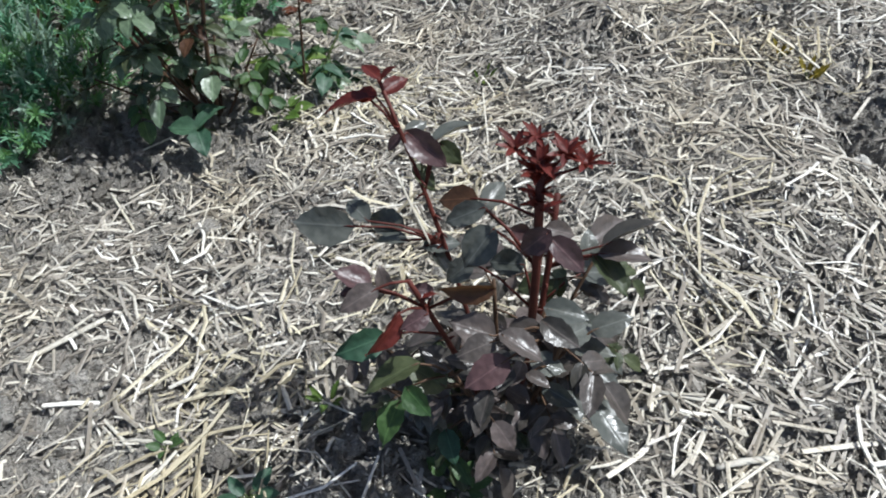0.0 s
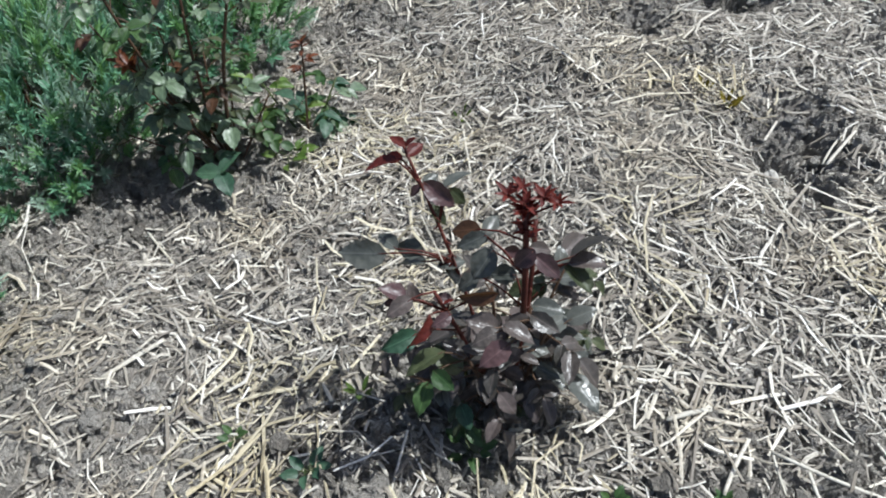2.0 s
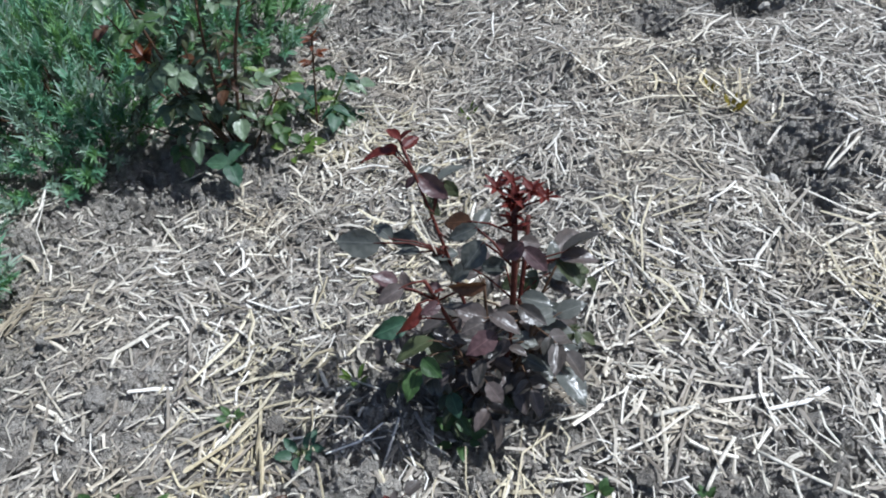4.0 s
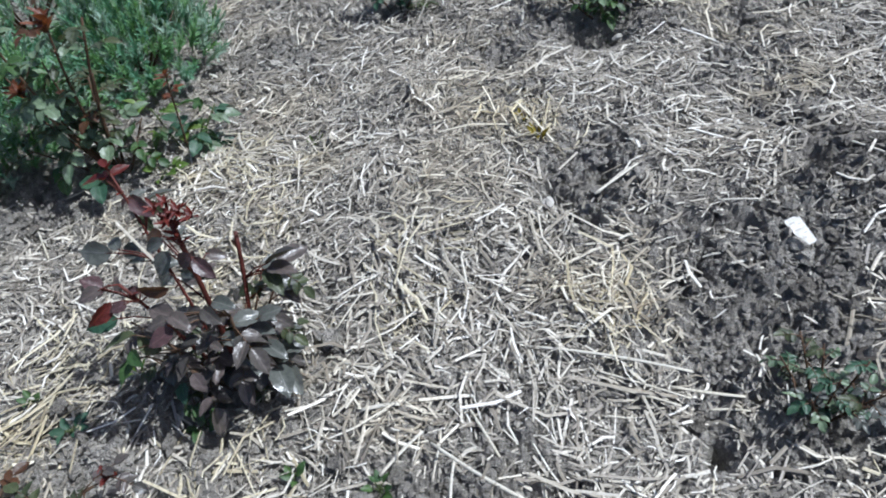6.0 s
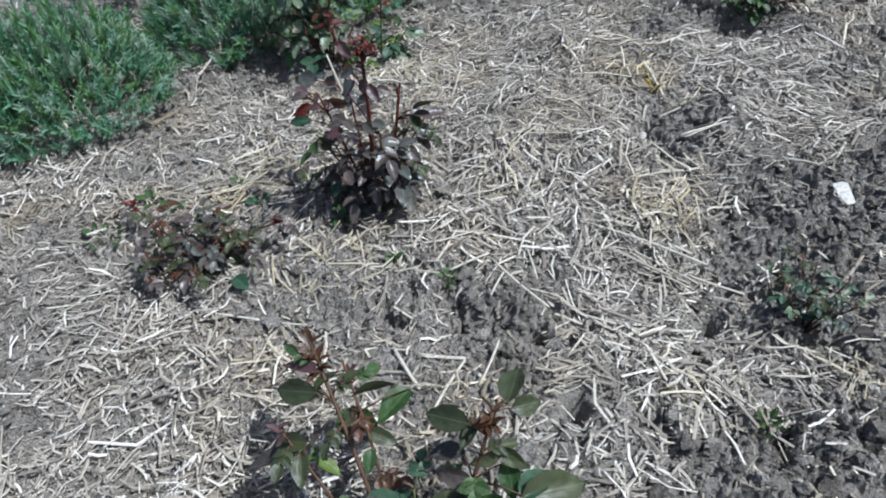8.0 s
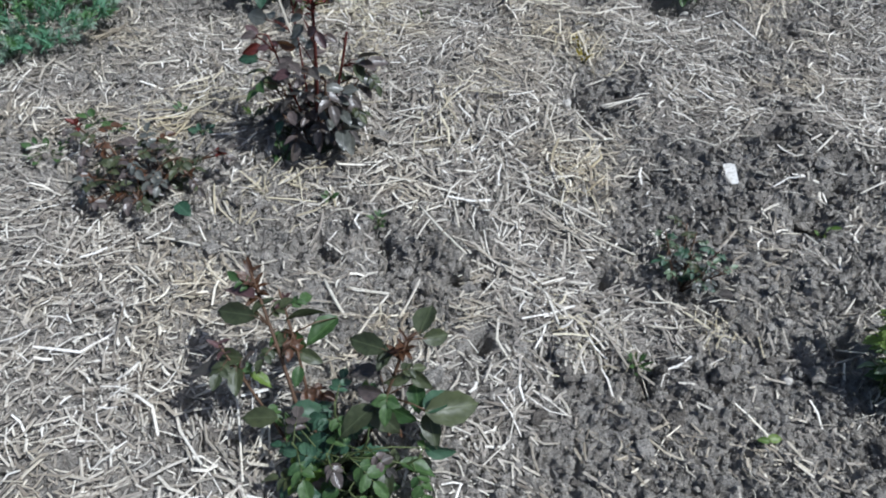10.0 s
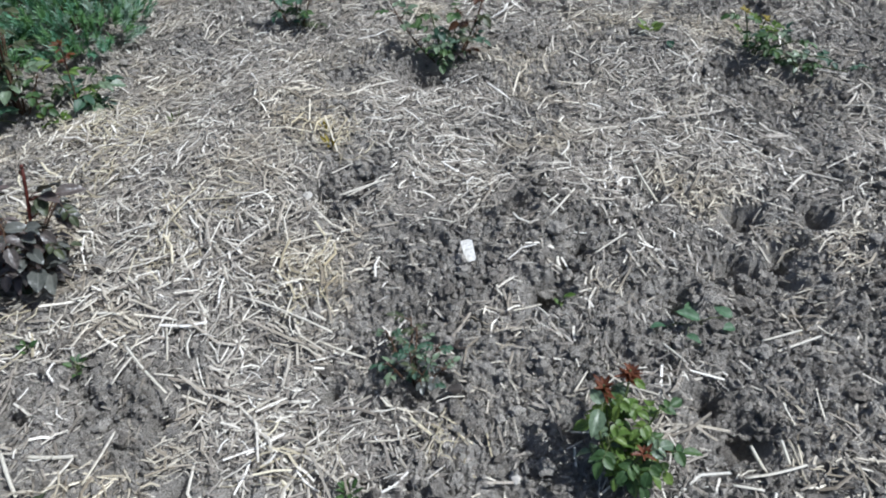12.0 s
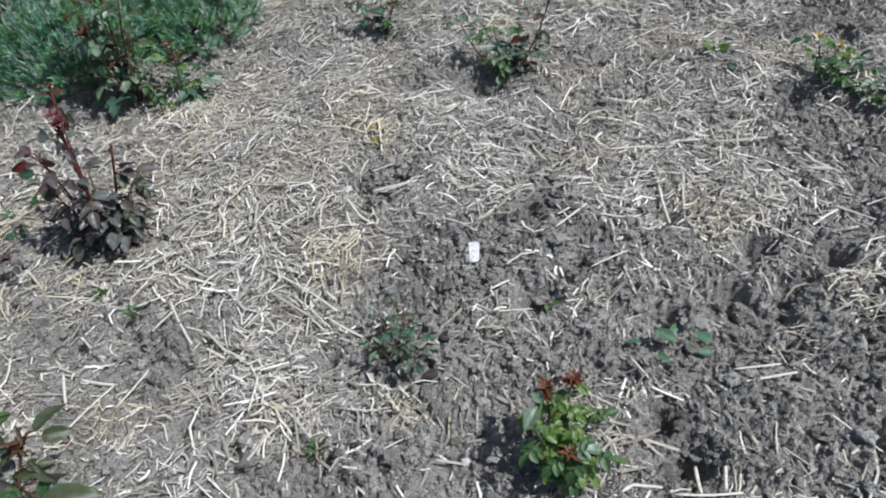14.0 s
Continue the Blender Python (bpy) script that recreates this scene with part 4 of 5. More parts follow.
b.blade(st_front_right, LEAF_OLIVE, (0.081, 0.118, 0.162), (0.113, 0.105, 0.152), (-0.4, -0.2, 0.9), 0.55)
b.blade(st_front_right, LEAF_GREEN, (0.085, 0.116, 0.135), (0.105, 0.076, 0.125), (0.2, 0.3, 0.9), 0.55)
b.blade(st_front_right, LEAF_OLIVE, (0.120, 0.079, 0.135), (0.188, 0.126, 0.125), (0.5, -0.1, 0.85), 0.55)
b.blade(st_front_right, LEAF_TEAL, (0.120, 0.079, 0.135), (0.133, 0.134, 0.125), (-0.2, -0.6, 0.7), 0.55)
b.blade(st_front_right, LEAF_GREEN, (0.060, 0.072, 0.121), (0.106, 0.065, 0.111), (0.3, -0.5, 0.8), 0.55)
b.blade(st_front_right, LEAF_OLIVE, (0.036, 0.062, 0.121), (0.088, 0.042, 0.111), (-0.4, -0.2, 0.9), 0.55)
b.blade(st_front_right, LEAF_OLIVE, (0.037, 0.060, 0.121), (0.004, 0.008, 0.111), (0.2, 0.3, 0.9), 0.55)
b.blade(st_front_right, LEAF_DARK, (0.032, 0.104, 0.150), (-0.017, 0.092, 0.139), (0.5, -0.1, 0.85), 0.55)
b.blade(st_front_right, LEAF_DARK, (0.047, 0.080, 0.135), (0.001, 0.077, 0.125), (-0.2, -0.6, 0.7), 0.55)
b.blade(st_front_right, LEAF_OLIVE, (0.117, 0.089, 0.109), (0.144, 0.047, 0.098), (0.3, -0.5, 0.8), 0.55)
# leaflets of front_low
b.blade(st_front_low, LEAF_GREEN, (-0.095, 0.020, 0.082), (-0.072, -0.014, 0.072), (0.2, 0.3, 0.9), 0.55)
b.blade(st_front_low, LEAF_OLIVE, (-0.105, 0.010, 0.082), (-0.160, -0.007, 0.072), (0.5, -0.1, 0.85), 0.55)
b.blade(st_front_low, LEAF_TEAL, (-0.088, 0.033, 0.082), (-0.034, 0.045, 0.072), (-0.2, -0.6, 0.7), 0.55)
b.blade(st_front_low, LEAF_TEAL, (-0.022, 0.017, 0.068), (-0.049, -0.011, 0.057), (0.3, -0.5, 0.8), 0.55)
b.blade(st_front_low, LEAF_OLIVE, (0.085, -0.000, 0.068), (0.102, -0.039, 0.057), (-0.4, -0.2, 0.9), 0.55)
b.blade(st_front_low, LEAF_GREEN, (0.101, 0.018, 0.068), (0.154, 0.025, 0.057), (0.2, 0.3, 0.9), 0.55)
b.blade(st_front_low, LEAF_GREEN, (0.085, 0.012, 0.068), (0.029, -0.013, 0.057), (0.5, -0.1, 0.85), 0.55)
b.blade(st_front_low, LEAF_TEAL, (0.129, 0.048, 0.082), (0.173, 0.060, 0.072), (-0.2, -0.6, 0.7), 0.55)
b.blade(st_front_low, LEAF_LIME, (-0.012, -0.025, 0.041), (-0.028, -0.058, 0.031), (0.3, -0.5, 0.8), 0.55)
b.blade(st_front_low, LEAF_GREEN, (0.023, -0.058, 0.041), (0.015, -0.087, 0.031), (-0.4, -0.2, 0.9), 0.55)
b.blade(st_front_low, LEAF_TEAL, (0.069, -0.039, 0.041), (0.066, -0.072, 0.031), (0.2, 0.3, 0.9), 0.55)
b.blade(st_front_low, LEAF_TEAL, (0.015, 0.019, 0.053), (-0.004, -0.024, 0.043), (0.5, -0.1, 0.85), 0.55)
b.blade(st_front_low, LEAF_TEAL, (0.030, 0.008, 0.068), (0.056, 0.034, 0.057), (-0.2, -0.6, 0.7), 0.55)
b.blade(st_front_low, LEAF_TEAL, (-0.033, -0.018, 0.068), (-0.074, 0.001, 0.057), (0.3, -0.5, 0.8), 0.55)
for tx, ty, tz in [(0.05, 0.02, 0.11), (-0.06, -0.02, 0.09), (0.13, 0.03, 0.09), (0.05, -0.05, 0.08), (-0.03, -0.06, 0.07), (0.08, -0.04, 0.06), (-0.02, 0.05, 0.12), (-0.05, 0.03, 0.08), (0.0, -0.02, 0.10)]:
    b.stem((tx, ty, tz), foot=(tx * 0.3, ty * 0.3 - 0.02, -0.03), bow=(0, 0, 0.01), thick=0.0028, mat=STEM_GREEN, leaves=b.spread(7, 0.25, 1.0, 0.027, [LEAF_TEAL, LEAF_GREEN, LEAF_OLIVE, LEAF_TEAL, LEAF_DARK], length=(0.02, 0.05), rise=(-10, 30)), thorns=3)
b.stem((-0.06, -0.05, 0.06), thick=0.0022, mat=STEM_GREEN, leaves=b.spread(4, 0.5, 1.0, 0.024, [LEAF_LIME], length=(0.012, 0.025)), thorns=0)

# the small dark rose
b = Rose(0.932, 0.25, "small low rose with dark bluish green leaves", 16)
for tx, ty, tz in [(0.0, 0.06, 0.05), (0.05, 0.03, 0.045), (-0.06, 0.05, 0.04), (0.03, -0.03, 0.03), (-0.04, -0.02, 0.035), (0.07, -0.01, 0.03), (-0.02, 0.09, 0.04), (0.0, 0.0, 0.05)]:
    b.stem((tx, ty, tz), bow=(0, 0, 0.01), thick=0.0023, mat=STEM_BROWN, leaves=b.spread(5, 0.35, 1.0, 0.017, [LEAF_TEAL, LEAF_SAGE, LEAF_OLIVE, LEAF_SLATE_SHEEN, LEAF_TEAL], length=(0.015, 0.035)), thorns=2)

# the bright green rose
b = Rose(1.311, 0.12, "compact bright green rose bush with orange-red tips", 17)
for k, (tx, ty, tz) in enumerate([(0.0, 0.10, 0.13), (-0.04, 0.07, 0.12), (0.05, 0.05, 0.11), (0.03, -0.02, 0.09), (-0.03, -0.01, 0.10), (0.06, 0.0, 0.07)]):
    b.stem((tx, ty, tz), bow=(0, 0, 0.01), thick=0.003, mat=STEM_GREEN, leaves=b.spread(9, 0.3, 0.9, 0.026, [LEAF_LIME, LEAF_GREEN, LEAF_GREEN, LEAF_SAGE, LEAF_LIME, LEAF_LIME], length=(0.018, 0.04), rise=(-5, 35)), tuft=(20, 0.023, LEAF_RUST) if k < 2 else ((8, 0.020, LEAF_RUST) if k in (3, 5) else None), thorns=3, narrow=True)

st_green = b.stem((-0.045, 0.005, 0.10), thick=0.0025, mat=STEM_GREEN)
b.blade(st_green, LEAF_SAGE, (-0.045, 0.03, 0.105), (-0.052, -0.012, 0.10), (0.1, -0.5, 0.8), 0.0)
b.blade(st_green, LEAF_SAGE, (-0.04, 0.045, 0.105), (-0.06, 0.065, 0.11), (0.1, -0.5, 0.8), 0.0)

# roses farther up the bed
def bloom(rose, stem, place, size, mat):
    """A dark red rose flower: three whorls of cupped petals."""
    r = rose.r
    for whorl, (count, lean, grow) in enumerate([(3, 2.6, 0.75), (5, 1.3, 0.95), (6, 0.55, 1.1)]):
        for k in range(count):
            a = k * 6.283 / count + whorl * 0.7 + r.uniform(-0.15, 0.15)
            out = Vector((math.cos(a), math.sin(a), 0))
            put_leaflet(stem, mat, Vector(place) + out * 0.003 * whorl, out + Vector((0, 0, lean)), -out * 0.8 + Vector((0, 0, 0.5)), size * grow * r.uniform(0.9, 1.1), 2, "petal")


PETAL = leaf_material("petal_dark_red", (0.095, 0.012, 0.012), (0.17, 0.022, 0.020), 0.5, 0.25)
b = Rose(0.785, 1.37, "rose bush with green leaves and a dark red bloom", 18)
st_bloom = b.stem((0.10, 0.15, 0.21), bow=(0.02, 0, 0), thick=0.0038, mat=STEM_BROWN, leaves=b.spread(8, 0.2, 0.85, 0.032, [LEAF_DARK, LEAF_OLIVE, LEAF_DARK, LEAF_BRONZE]))
bloom(b, st_bloom, (0.10, 0.15, 0.208), 0.030, PETAL)
b.stem((-0.18, 0.05, 0.17), bow=(-0.02, 0, 0), thick=0.003, mat=STEM_BROWN, leaves=b.spread(6, 0.4, 1.0, 0.030, [LEAF_GREEN, LEAF_SAGE]))
b.stem((-0.06, 0.06, 0.15), bow=(0.0, 0, 0), thick=0.003, mat=STEM_GREEN, leaves=b.spread(8, 0.2, 1.0, 0.030, [LEAF_GREEN, LEAF_TEAL, LEAF_SAGE]))
b.stem((0.02, 0.10, 0.13), bow=(0.0, 0, 0), thick=0.003, mat=STEM_GREEN, leaves=b.spread(8, 0.2, 1.0, 0.030, [LEAF_GREEN, LEAF_OLIVE, LEAF_SAGE]), tuft=(6, 0.022, LEAF_BRONZE))
b.stem((0.09, 0.05, 0.10), bow=(0.0, 0, 0), thick=0.003, mat=STEM_BROWN, leaves=b.spread(7, 0.2, 1.0, 0.030, [LEAF_SAGE, LEAF_DARK, LEAF_TEAL]))
b.stem((-0.03, -0.02, 0.07), bow=(0.0, 0, 0.01), thick=0.0025, mat=STEM_GREEN, leaves=b.spread(6, 0.3, 1.0, 0.028, [LEAF_SAGE, LEAF_GREEN], rise=(-5, 25)))
b = Rose(0.22, 1.56, "small green rose with bronze tips in straw", 19)
for tx, ty, tz in [(-0.10, 0.03, 0.12), (0.0, 0.06, 0.15), (0.07, 0.02, 0.12)]:
    b.stem((tx, ty, tz), thick=0.003, mat=STEM_BROWN, leaves=b.spread(6, 0.25, 1.0, 0.034, [LEAF_GREEN, LEAF_TEAL, LEAF_OLIVE]), tuft=(5, 0.03, LEAF_BRONZE))
b = Rose(1.70, 1.55, "low green rose with yellowish tips on bare soil", 20)
for k, (tx, ty, tz) in enumerate([(-0.03, 0.10, 0.10), (0.03, 0.07, 0.09), (0.10, -0.03, 0.07), (0.18, -0.08, 0.05), (0.05, 0.02, 0.08), (0.24, -0.12, 0.03)]):
    b.stem((tx, ty, tz), bow=(0, 0, 0.015), thick=0.0028, mat=STEM_GREEN, leaves=b.spread(6, 0.25, 1.0, 0.027, [LEAF_LIME, LEAF_GREEN, LEAF_OLIVE] if k < 2 else [LEAF_GREEN, LEAF_TEAL, LEAF_SAGE]), tuft=(6, 0.022, LEAF_YELLOW if k < 2 else LEAF_LIME) if k in (0, 1, 4) else None)

# added bush: stands in for a dark shadow at the bed's far corner
b = Rose(2.02, 2.36, "low dark rose bush added for the shade at the far end of the bed", 21)
for tx, ty, tz in [(-0.10, 0.03, 0.12), (0.0, 0.05, 0.15), (0.10, 0.0, 0.12), (-0.04, -0.04, 0.08)]:
    b.stem((tx, ty, tz), thick=0.003, mat=STEM_BROWN, leaves=b.spread(7, 0.25, 1.0, 0.036, [LEAF_DARK, LEAF_OLIVE]))


# ---- lavender ----
def shoot_mesh(seed, mats):
    """A tuft of narrow lavender leaves round a short stalk."""
    r = random.Random(seed)
    verts, faces = [], []
    for k in range(34):
        s = k / 34
        a = k * 2.4 + r.uniform(-0.5, 0.5)
        ln, w = r.uniform(0.016, 0.031), r.uniform(0.0012, 0.0021)
        d = Vector((math.cos(a), math.sin(a), r.uniform(0.7, 3.2))).normalized()
        side = Vector((-math.sin(a), math.cos(a), 0)) * w
        p = Vector((0.010 * s * math.cos(seed), 0.010 * s * math.sin(seed), 0.055 * s))
        q, e = p + d * ln * 0.55, p + d * ln + Vector((r.gauss(0, 0.004), r.gauss(0, 0.004), -0.002))
        lift = d.cross(side).normalized() * w * 0.5
        i = len(verts)
        verts += [p - side * 0.5, p + side * 0.5, q + side + lift, q - side + lift, e + side * 0.25, e - side * 0.25]
        faces += [(i, i + 1, i + 2, i + 3), (i + 3, i + 2, i + 4, i + 5)]
    return sheet("shoot", [tuple(v) for v in verts], faces, mats[seed % len(mats)])


LAV = [leaf_material("lavender_green", (0.053, 0.147, 0.087), (0.113, 0.247, 0.147), 0.6, 0.2), leaf_material("lavender_grey", (0.14, 0.23, 0.17), (0.25, 0.34, 0.27), 0.65, 0.2),
       leaf_material("lavender_bright", (0.078, 0.185, 0.074), (0.143, 0.274, 0.110), 0.6, 0.25)]
SHOOTS = [shoot_mesh(k, [LAV[0], LAV[1], LAV[2], LAV[0], LAV[1], LAV[2]]) for k in range(12)]


def lavender(x, y, rx, ry, tall, count, seed, label):
    r = random.Random(seed)
    bush = tagged(new("lavender_bush"), label, "lavender", "lavender clumps along the bed")
    bush.location = (x, y, height(x, y) - 0.005)
    for k in range(16):
        bm = bmesh.new()
        a = r.uniform(0, 6.28)
        d = math.sqrt(r.random()) * 0.8
        tube(bm, [(0.02 * math.cos(a), 0.02 * math.sin(a), -0.02), (rx * d * 0.6 * math.cos(a), ry * d * 0.6 * math.sin(a), tall * 0.3), (rx * d * math.cos(a), ry * d * math.sin(a), tall * 0.62)], [0.005, 0.0035, 0.002], 5)
        link_mesh("woody_stem", bm, STEM_BROWN, bush)
    for k in range(count):
        if k % 4 == 0:
            sprig = (r.uniform(0, 6.28), math.sqrt(r.random()))
        a, d = sprig[0] + r.gauss(0, 0.07), min(1.0, abs(sprig[1] + r.gauss(0, 0.05)))
        dome = math.sqrt(max(0.0, 1 - d * d * 0.92))
        z = max(0.025, tall * dome * r.uniform(0.45, 1.0) - 0.05)
        ob = new("shoot", SHOOTS[r.randrange(12)])
        ob.parent = bush
        lean = d * d * 48 + r.uniform(-10, 14)
        turn = Matrix.Rotation(a, 4, "Z") @ Matrix.Rotation(radians(lean), 4, "Y") @ Matrix.Rotation(r.uniform(0, 6.28), 4, "Z")
        s = r.uniform(0.75, 1.25)
        ob.matrix_local = Matrix.Translation((rx * d * math.cos(a), ry * d * math.sin(a), z)) @ turn @ Matrix.Diagonal((s, s, s, 1))
    return bush


lavender(-1.12, 0.51, 0.35, 0.29, 0.30, 1250, 1, "rounded grey-green lavender bush over dark soil")
lavender(-0.86, 1.10, 0.30, 0.29, 0.28, 900, 2, "green lavender bush beside the thin roses")
lavender(-0.55, 1.42, 0.24, 0.24, 0.26, 620, 3, "fresh green lavender bush among rose stems")
lavender(-1.55, 1.30, 0.40, 0.35, 0.30, 420, 4, "rounded green lavender bush behind others")
lavender(-1.05, 1.75, 0.38, 0.35, 0.30, 420, 5, "rounded green lavender bush behind others")


# ---- long stalks that lie singly ----
PALE_STRAW = straw_material("pale_straw", [(0.0, (0.46, 0.42, 0.34)), (1.0, (0.82, 0.80, 0.71))])
stalk_random = random.Random(5)


def stalk(x, y, length, angle, width, gold=0, low=None, high=None):
    """One long straw stalk, flattened, with a joint and a slight bow."""
    r = stalk_random
    a = radians(angle)
    ux, uy = math.cos(a), math.sin(a)
    bow, joint = r.uniform(-0.03, 0.03) * length, r.randint(2, 5)
    bm = bmesh.new()
    rings = []
    sides = 7
    flat = r.uniform(0.45, 0.75)
    top = max(height(x + ux * length * k, y + uy * length * k) for k in (-0.4, 0, 0.4))
    z0, z1 = (low, high) if low is not None else (top + 0.004 + r.uniform(0, 0.006), top + 0.004 + r.uniform(0, 0.006))
    for i in range(8):
        t = i / 7
        s = (t - 0.5) * length
        off = bow * math.sin(math.pi * t)
        c = Vector((ux * s - uy * off, uy * s + ux * off, z0 + (z1 - z0) * t))
        w = width * 0.5 * (1.12 if i == joint else 1.0) * (0.88 if i in (0, 7) else 1)
        rings.append([bm.verts.new(c + Vector((-uy, ux, 0)) * w * math.cos(k * 2 * math.pi / sides) + Vector((0, 0, 1)) * w * flat * math.sin(k * 2 * math.pi / sides)) for k in range(sides)])
    for p, q in zip(rings, rings[1:]):
        for k in range(sides):
            bm.faces.new((p[k], p[(k + 1) % sides], q[(k + 1) % sides], q[k]))
    bm.faces.new(rings[0][::-1])
    bm.faces.new(rings[-1])
    ob = link_mesh("straw_stalk", bm, GOLD_STRAW if gold else PALE_STRAW)
    ob.location = (x, y, 0)
    return tagged(ob, "long golden straw stalk lying on the mulch" if gold else "long bleached straw stalk lying on the bed", "straw stalk", "long straw stalks")


stalk(0.304, 0.495, 0.130, -67, 0.0045)
stalk(0.549, 0.403, 0.138, -8, 0.0042)
stalk(0.627, 0.408, 0.094, -105, 0.0052)
stalk(0.416, 0.443, 0.067, 60, 0.0056)
stalk(0.638, 0.333, 0.249, -14, 0.0048)
stalk(0.680, 0.300, 0.154, -22, 0.0034)
stalk(0.570, 0.315, 0.145, 54, 0.0039)
stalk(0.665, 0.142, 0.074, 46, 0.0063)
stalk(0.806, 0.259, 0.058, -4, 0.0035)
stalk(0.806, 0.077, 0.034, -57, 0.0040)
stalk(0.444, 0.224, 0.103, -61, 0.0039)
stalk(0.379, 0.177, 0.061, 82, 0.0030)
stalk(0.714, 0.735, 0.120, 44, 0.0042)
stalk(0.707, 0.712, 0.121, 41, 0.0059)
stalk(0.215, 0.487, 0.087, 7, 0.0053)
stalk(0.237, 0.384, 0.055, 62, 0.0050)
stalk(0.361, 0.444, 0.120, -62, 0.0050)
stalk(0.385, 0.483, 0.049, 77, 0.0058)
stalk(0.283, 0.326, 0.129, -15, 0.0059)
stalk(0.487, 0.360, 0.053, 74, 0.0045)
stalk(0.648, 0.375, 0.109, 95, 0.0043)
stalk(0.563, 0.374, 0.124, 3, 0.0045)
stalk(0.779, 0.287, 0.108, -12, 0.0050)
stalk(0.689, 0.284, 0.104, -22, 0.0042)
stalk(0.405, 0.136, 0.065, 87, 0.0043)
stalk(0.329, 0.188, 0.088, 49, 0.0054)
stalk(0.442, 0.151, 0.165, -33, 0.0053)
stalk(0.439, -0.018, 0.102, 89, 0.0048)
stalk(0.585, 0.008, 0.056, 51, 0.0039)
stalk(0.712, 0.111, 0.067, 48, 0.0046)
stalk(0.913, 0.109, 0.084, 15, 0.0037)
stalk(0.819, 0.070, 0.128, 56, 0.0037)
stalk(0.906, 0.630, 0.069, -2, 0.0038)
stalk(0.964, 0.662, 0.091, 56, 0.0046)
stalk(1.112, 0.866, 0.147, 8, 0.0041)
stalk(1.155, 0.720, 0.086, -48, 0.0049)
stalk(1.178, 0.709, 0.112, 65, 0.0056)
stalk(1.366, 0.874, 0.176, -71, 0.0065)
stalk(1.291, 0.624, 0.100, 49, 0.0045)
stalk(0.837, 0.764, 0.108, -75, 0.0041)
stalk(0.910, 0.869, 0.133, -51, 0.0054)
stalk(0.860, 0.926, 0.091, 82, 0.0042)
stalk(1.546, 0.185, 0.052, -72, 0.0072)
stalk(1.587, 0.197, 0.045, -83, 0.0057)
stalk(1.563, 0.154, 0.113, 23, 0.0046)
stalk(1.516, 0.118, 0.048, 179, 0.0046)
stalk(1.634, 0.414, 0.112, 31, 0.0052)
stalk(1.614, 0.437, 0.090, 28, 0.0044)
stalk(1.406, 0.358, 0.048, -43, 0.0041)
stalk(1.246, 0.282, 0.060, 67, 0.0039)
stalk(1.163, 0.417, 0.035, -45, 0.0042)
stalk(-0.507, 0.467, 0.106, 36, 0.0085)
stalk(-0.493, 0.491, 0.035, 45, 0.0048)
stalk(-0.398, 0.566, 0.108, -62, 0.0043)
stalk(-0.533, 0.734, 0.107, -53, 0.0044)
stalk(-0.473, 0.377, 0.076, 67, 0.0028)
stalk(-0.312, 0.349, 0.114, 75, 0.0040, 1)
stalk(-0.328, 0.288, 0.048, 59, 0.0050)
stalk(-0.347, 0.321, 0.060, -7, 0.0047)
stalk(-0.266, 0.328, 0.068, 11, 0.0045, 1)
stalk(-0.399, 0.336, 0.077, -40, 0.0043)
stalk(0.224, 0.466, 0.115, 64, 0.0034)
stalk(0.380, 0.477, 0.108, 12, 0.0042)
stalk(0.310, 0.472, 0.084, -81, 0.0043)
stalk(0.249, 0.459, 0.065, -136, 0.0063)
stalk(0.406, 0.438, 0.078, 59, 0.0047)
stalk(0.358, 0.392, 0.051, -61, 0.0031)
stalk(0.466, 0.437, 0.044, -49, 0.0039)
stalk(0.281, 0.361, 0.041, -22, 0.0039)
stalk(0.263, 0.671, 0.053, -17, 0.0036)
stalk(0.338, 0.516, 0.062, -100, 0.0039)
stalk(0.333, 0.949, 0.117, 31, 0.0036)
stalk(0.292, 0.261, 0.061, 5, 0.0073)
stalk(-0.409, -0.151, 0.064, 75, 0.0070)
stalk(-0.218, -0.120, 0.137, 124, 0.0054)
stalk(-0.055, -0.070, 0.102, 6, 0.0054)
stalk(0.043, -0.055, 0.097, 11, 0.0043)
stalk(-0.051, -0.174, 0.083, -19, 0.0052)
stalk(0.306, -0.075, 0.106, -40, 0.0064)
stalk(0.359, -0.033, 0.090, 11, 0.0072)
stalk(0.391, -0.094, 0.135, -96, 0.0055)
stalk(0.562, -0.013, 0.052, 54, 0.0046)
stalk(-0.161, -0.279, 0.064, 22, 0.0044)
stalk(0.107, -0.276, 0.086, 104, 0.0061)
stalk(-0.210, -0.230, 0.049, -37, 0.0054)
tagged(stalk(-0.014, 0.385, 0.018, 0, 0.006, 0, 0.325, 0.24), "pale straw stalk caught upright in the rose")


# ---- weeds ----
def weed(x, y, label, leaves, mat, rise=0.35, stem_mat=None):
    """A small seedling: leaves is rows of (dx, dy, azimuth, size)."""
    z = height(x, y)
    plant = tagged(new("weed"), label, "weed", "weeds in the bed")
    plant.location = (x, y, z)
    r = random.Random(int(x * 1000) + int(y * 77))
    for dx, dy, azimuth, size in leaves:
        a = radians(azimuth)
        bm = bmesh.new()
        foot = Vector((dx, dy, height(x + dx, y + dy) - z + 0.012))
        tube(bm, [(0, 0, -0.004), (dx * 0.5, dy * 0.5, foot.z * 0.5 + 0.008), foot], [0.0012, 0.001, 0.0007], 4)
        link_mesh("leaf_stalk", bm, stem_mat or STEM_GREEN, plant)
        put_leaflet(plant, mat, foot, (math.cos(a), math.sin(a), rise), (r.gauss(0, 0.25), r.gauss(0, 0.25) - 0.15, 1), size, 5 if rise > 1.1 else r.randrange(5), "leaf")
    return plant


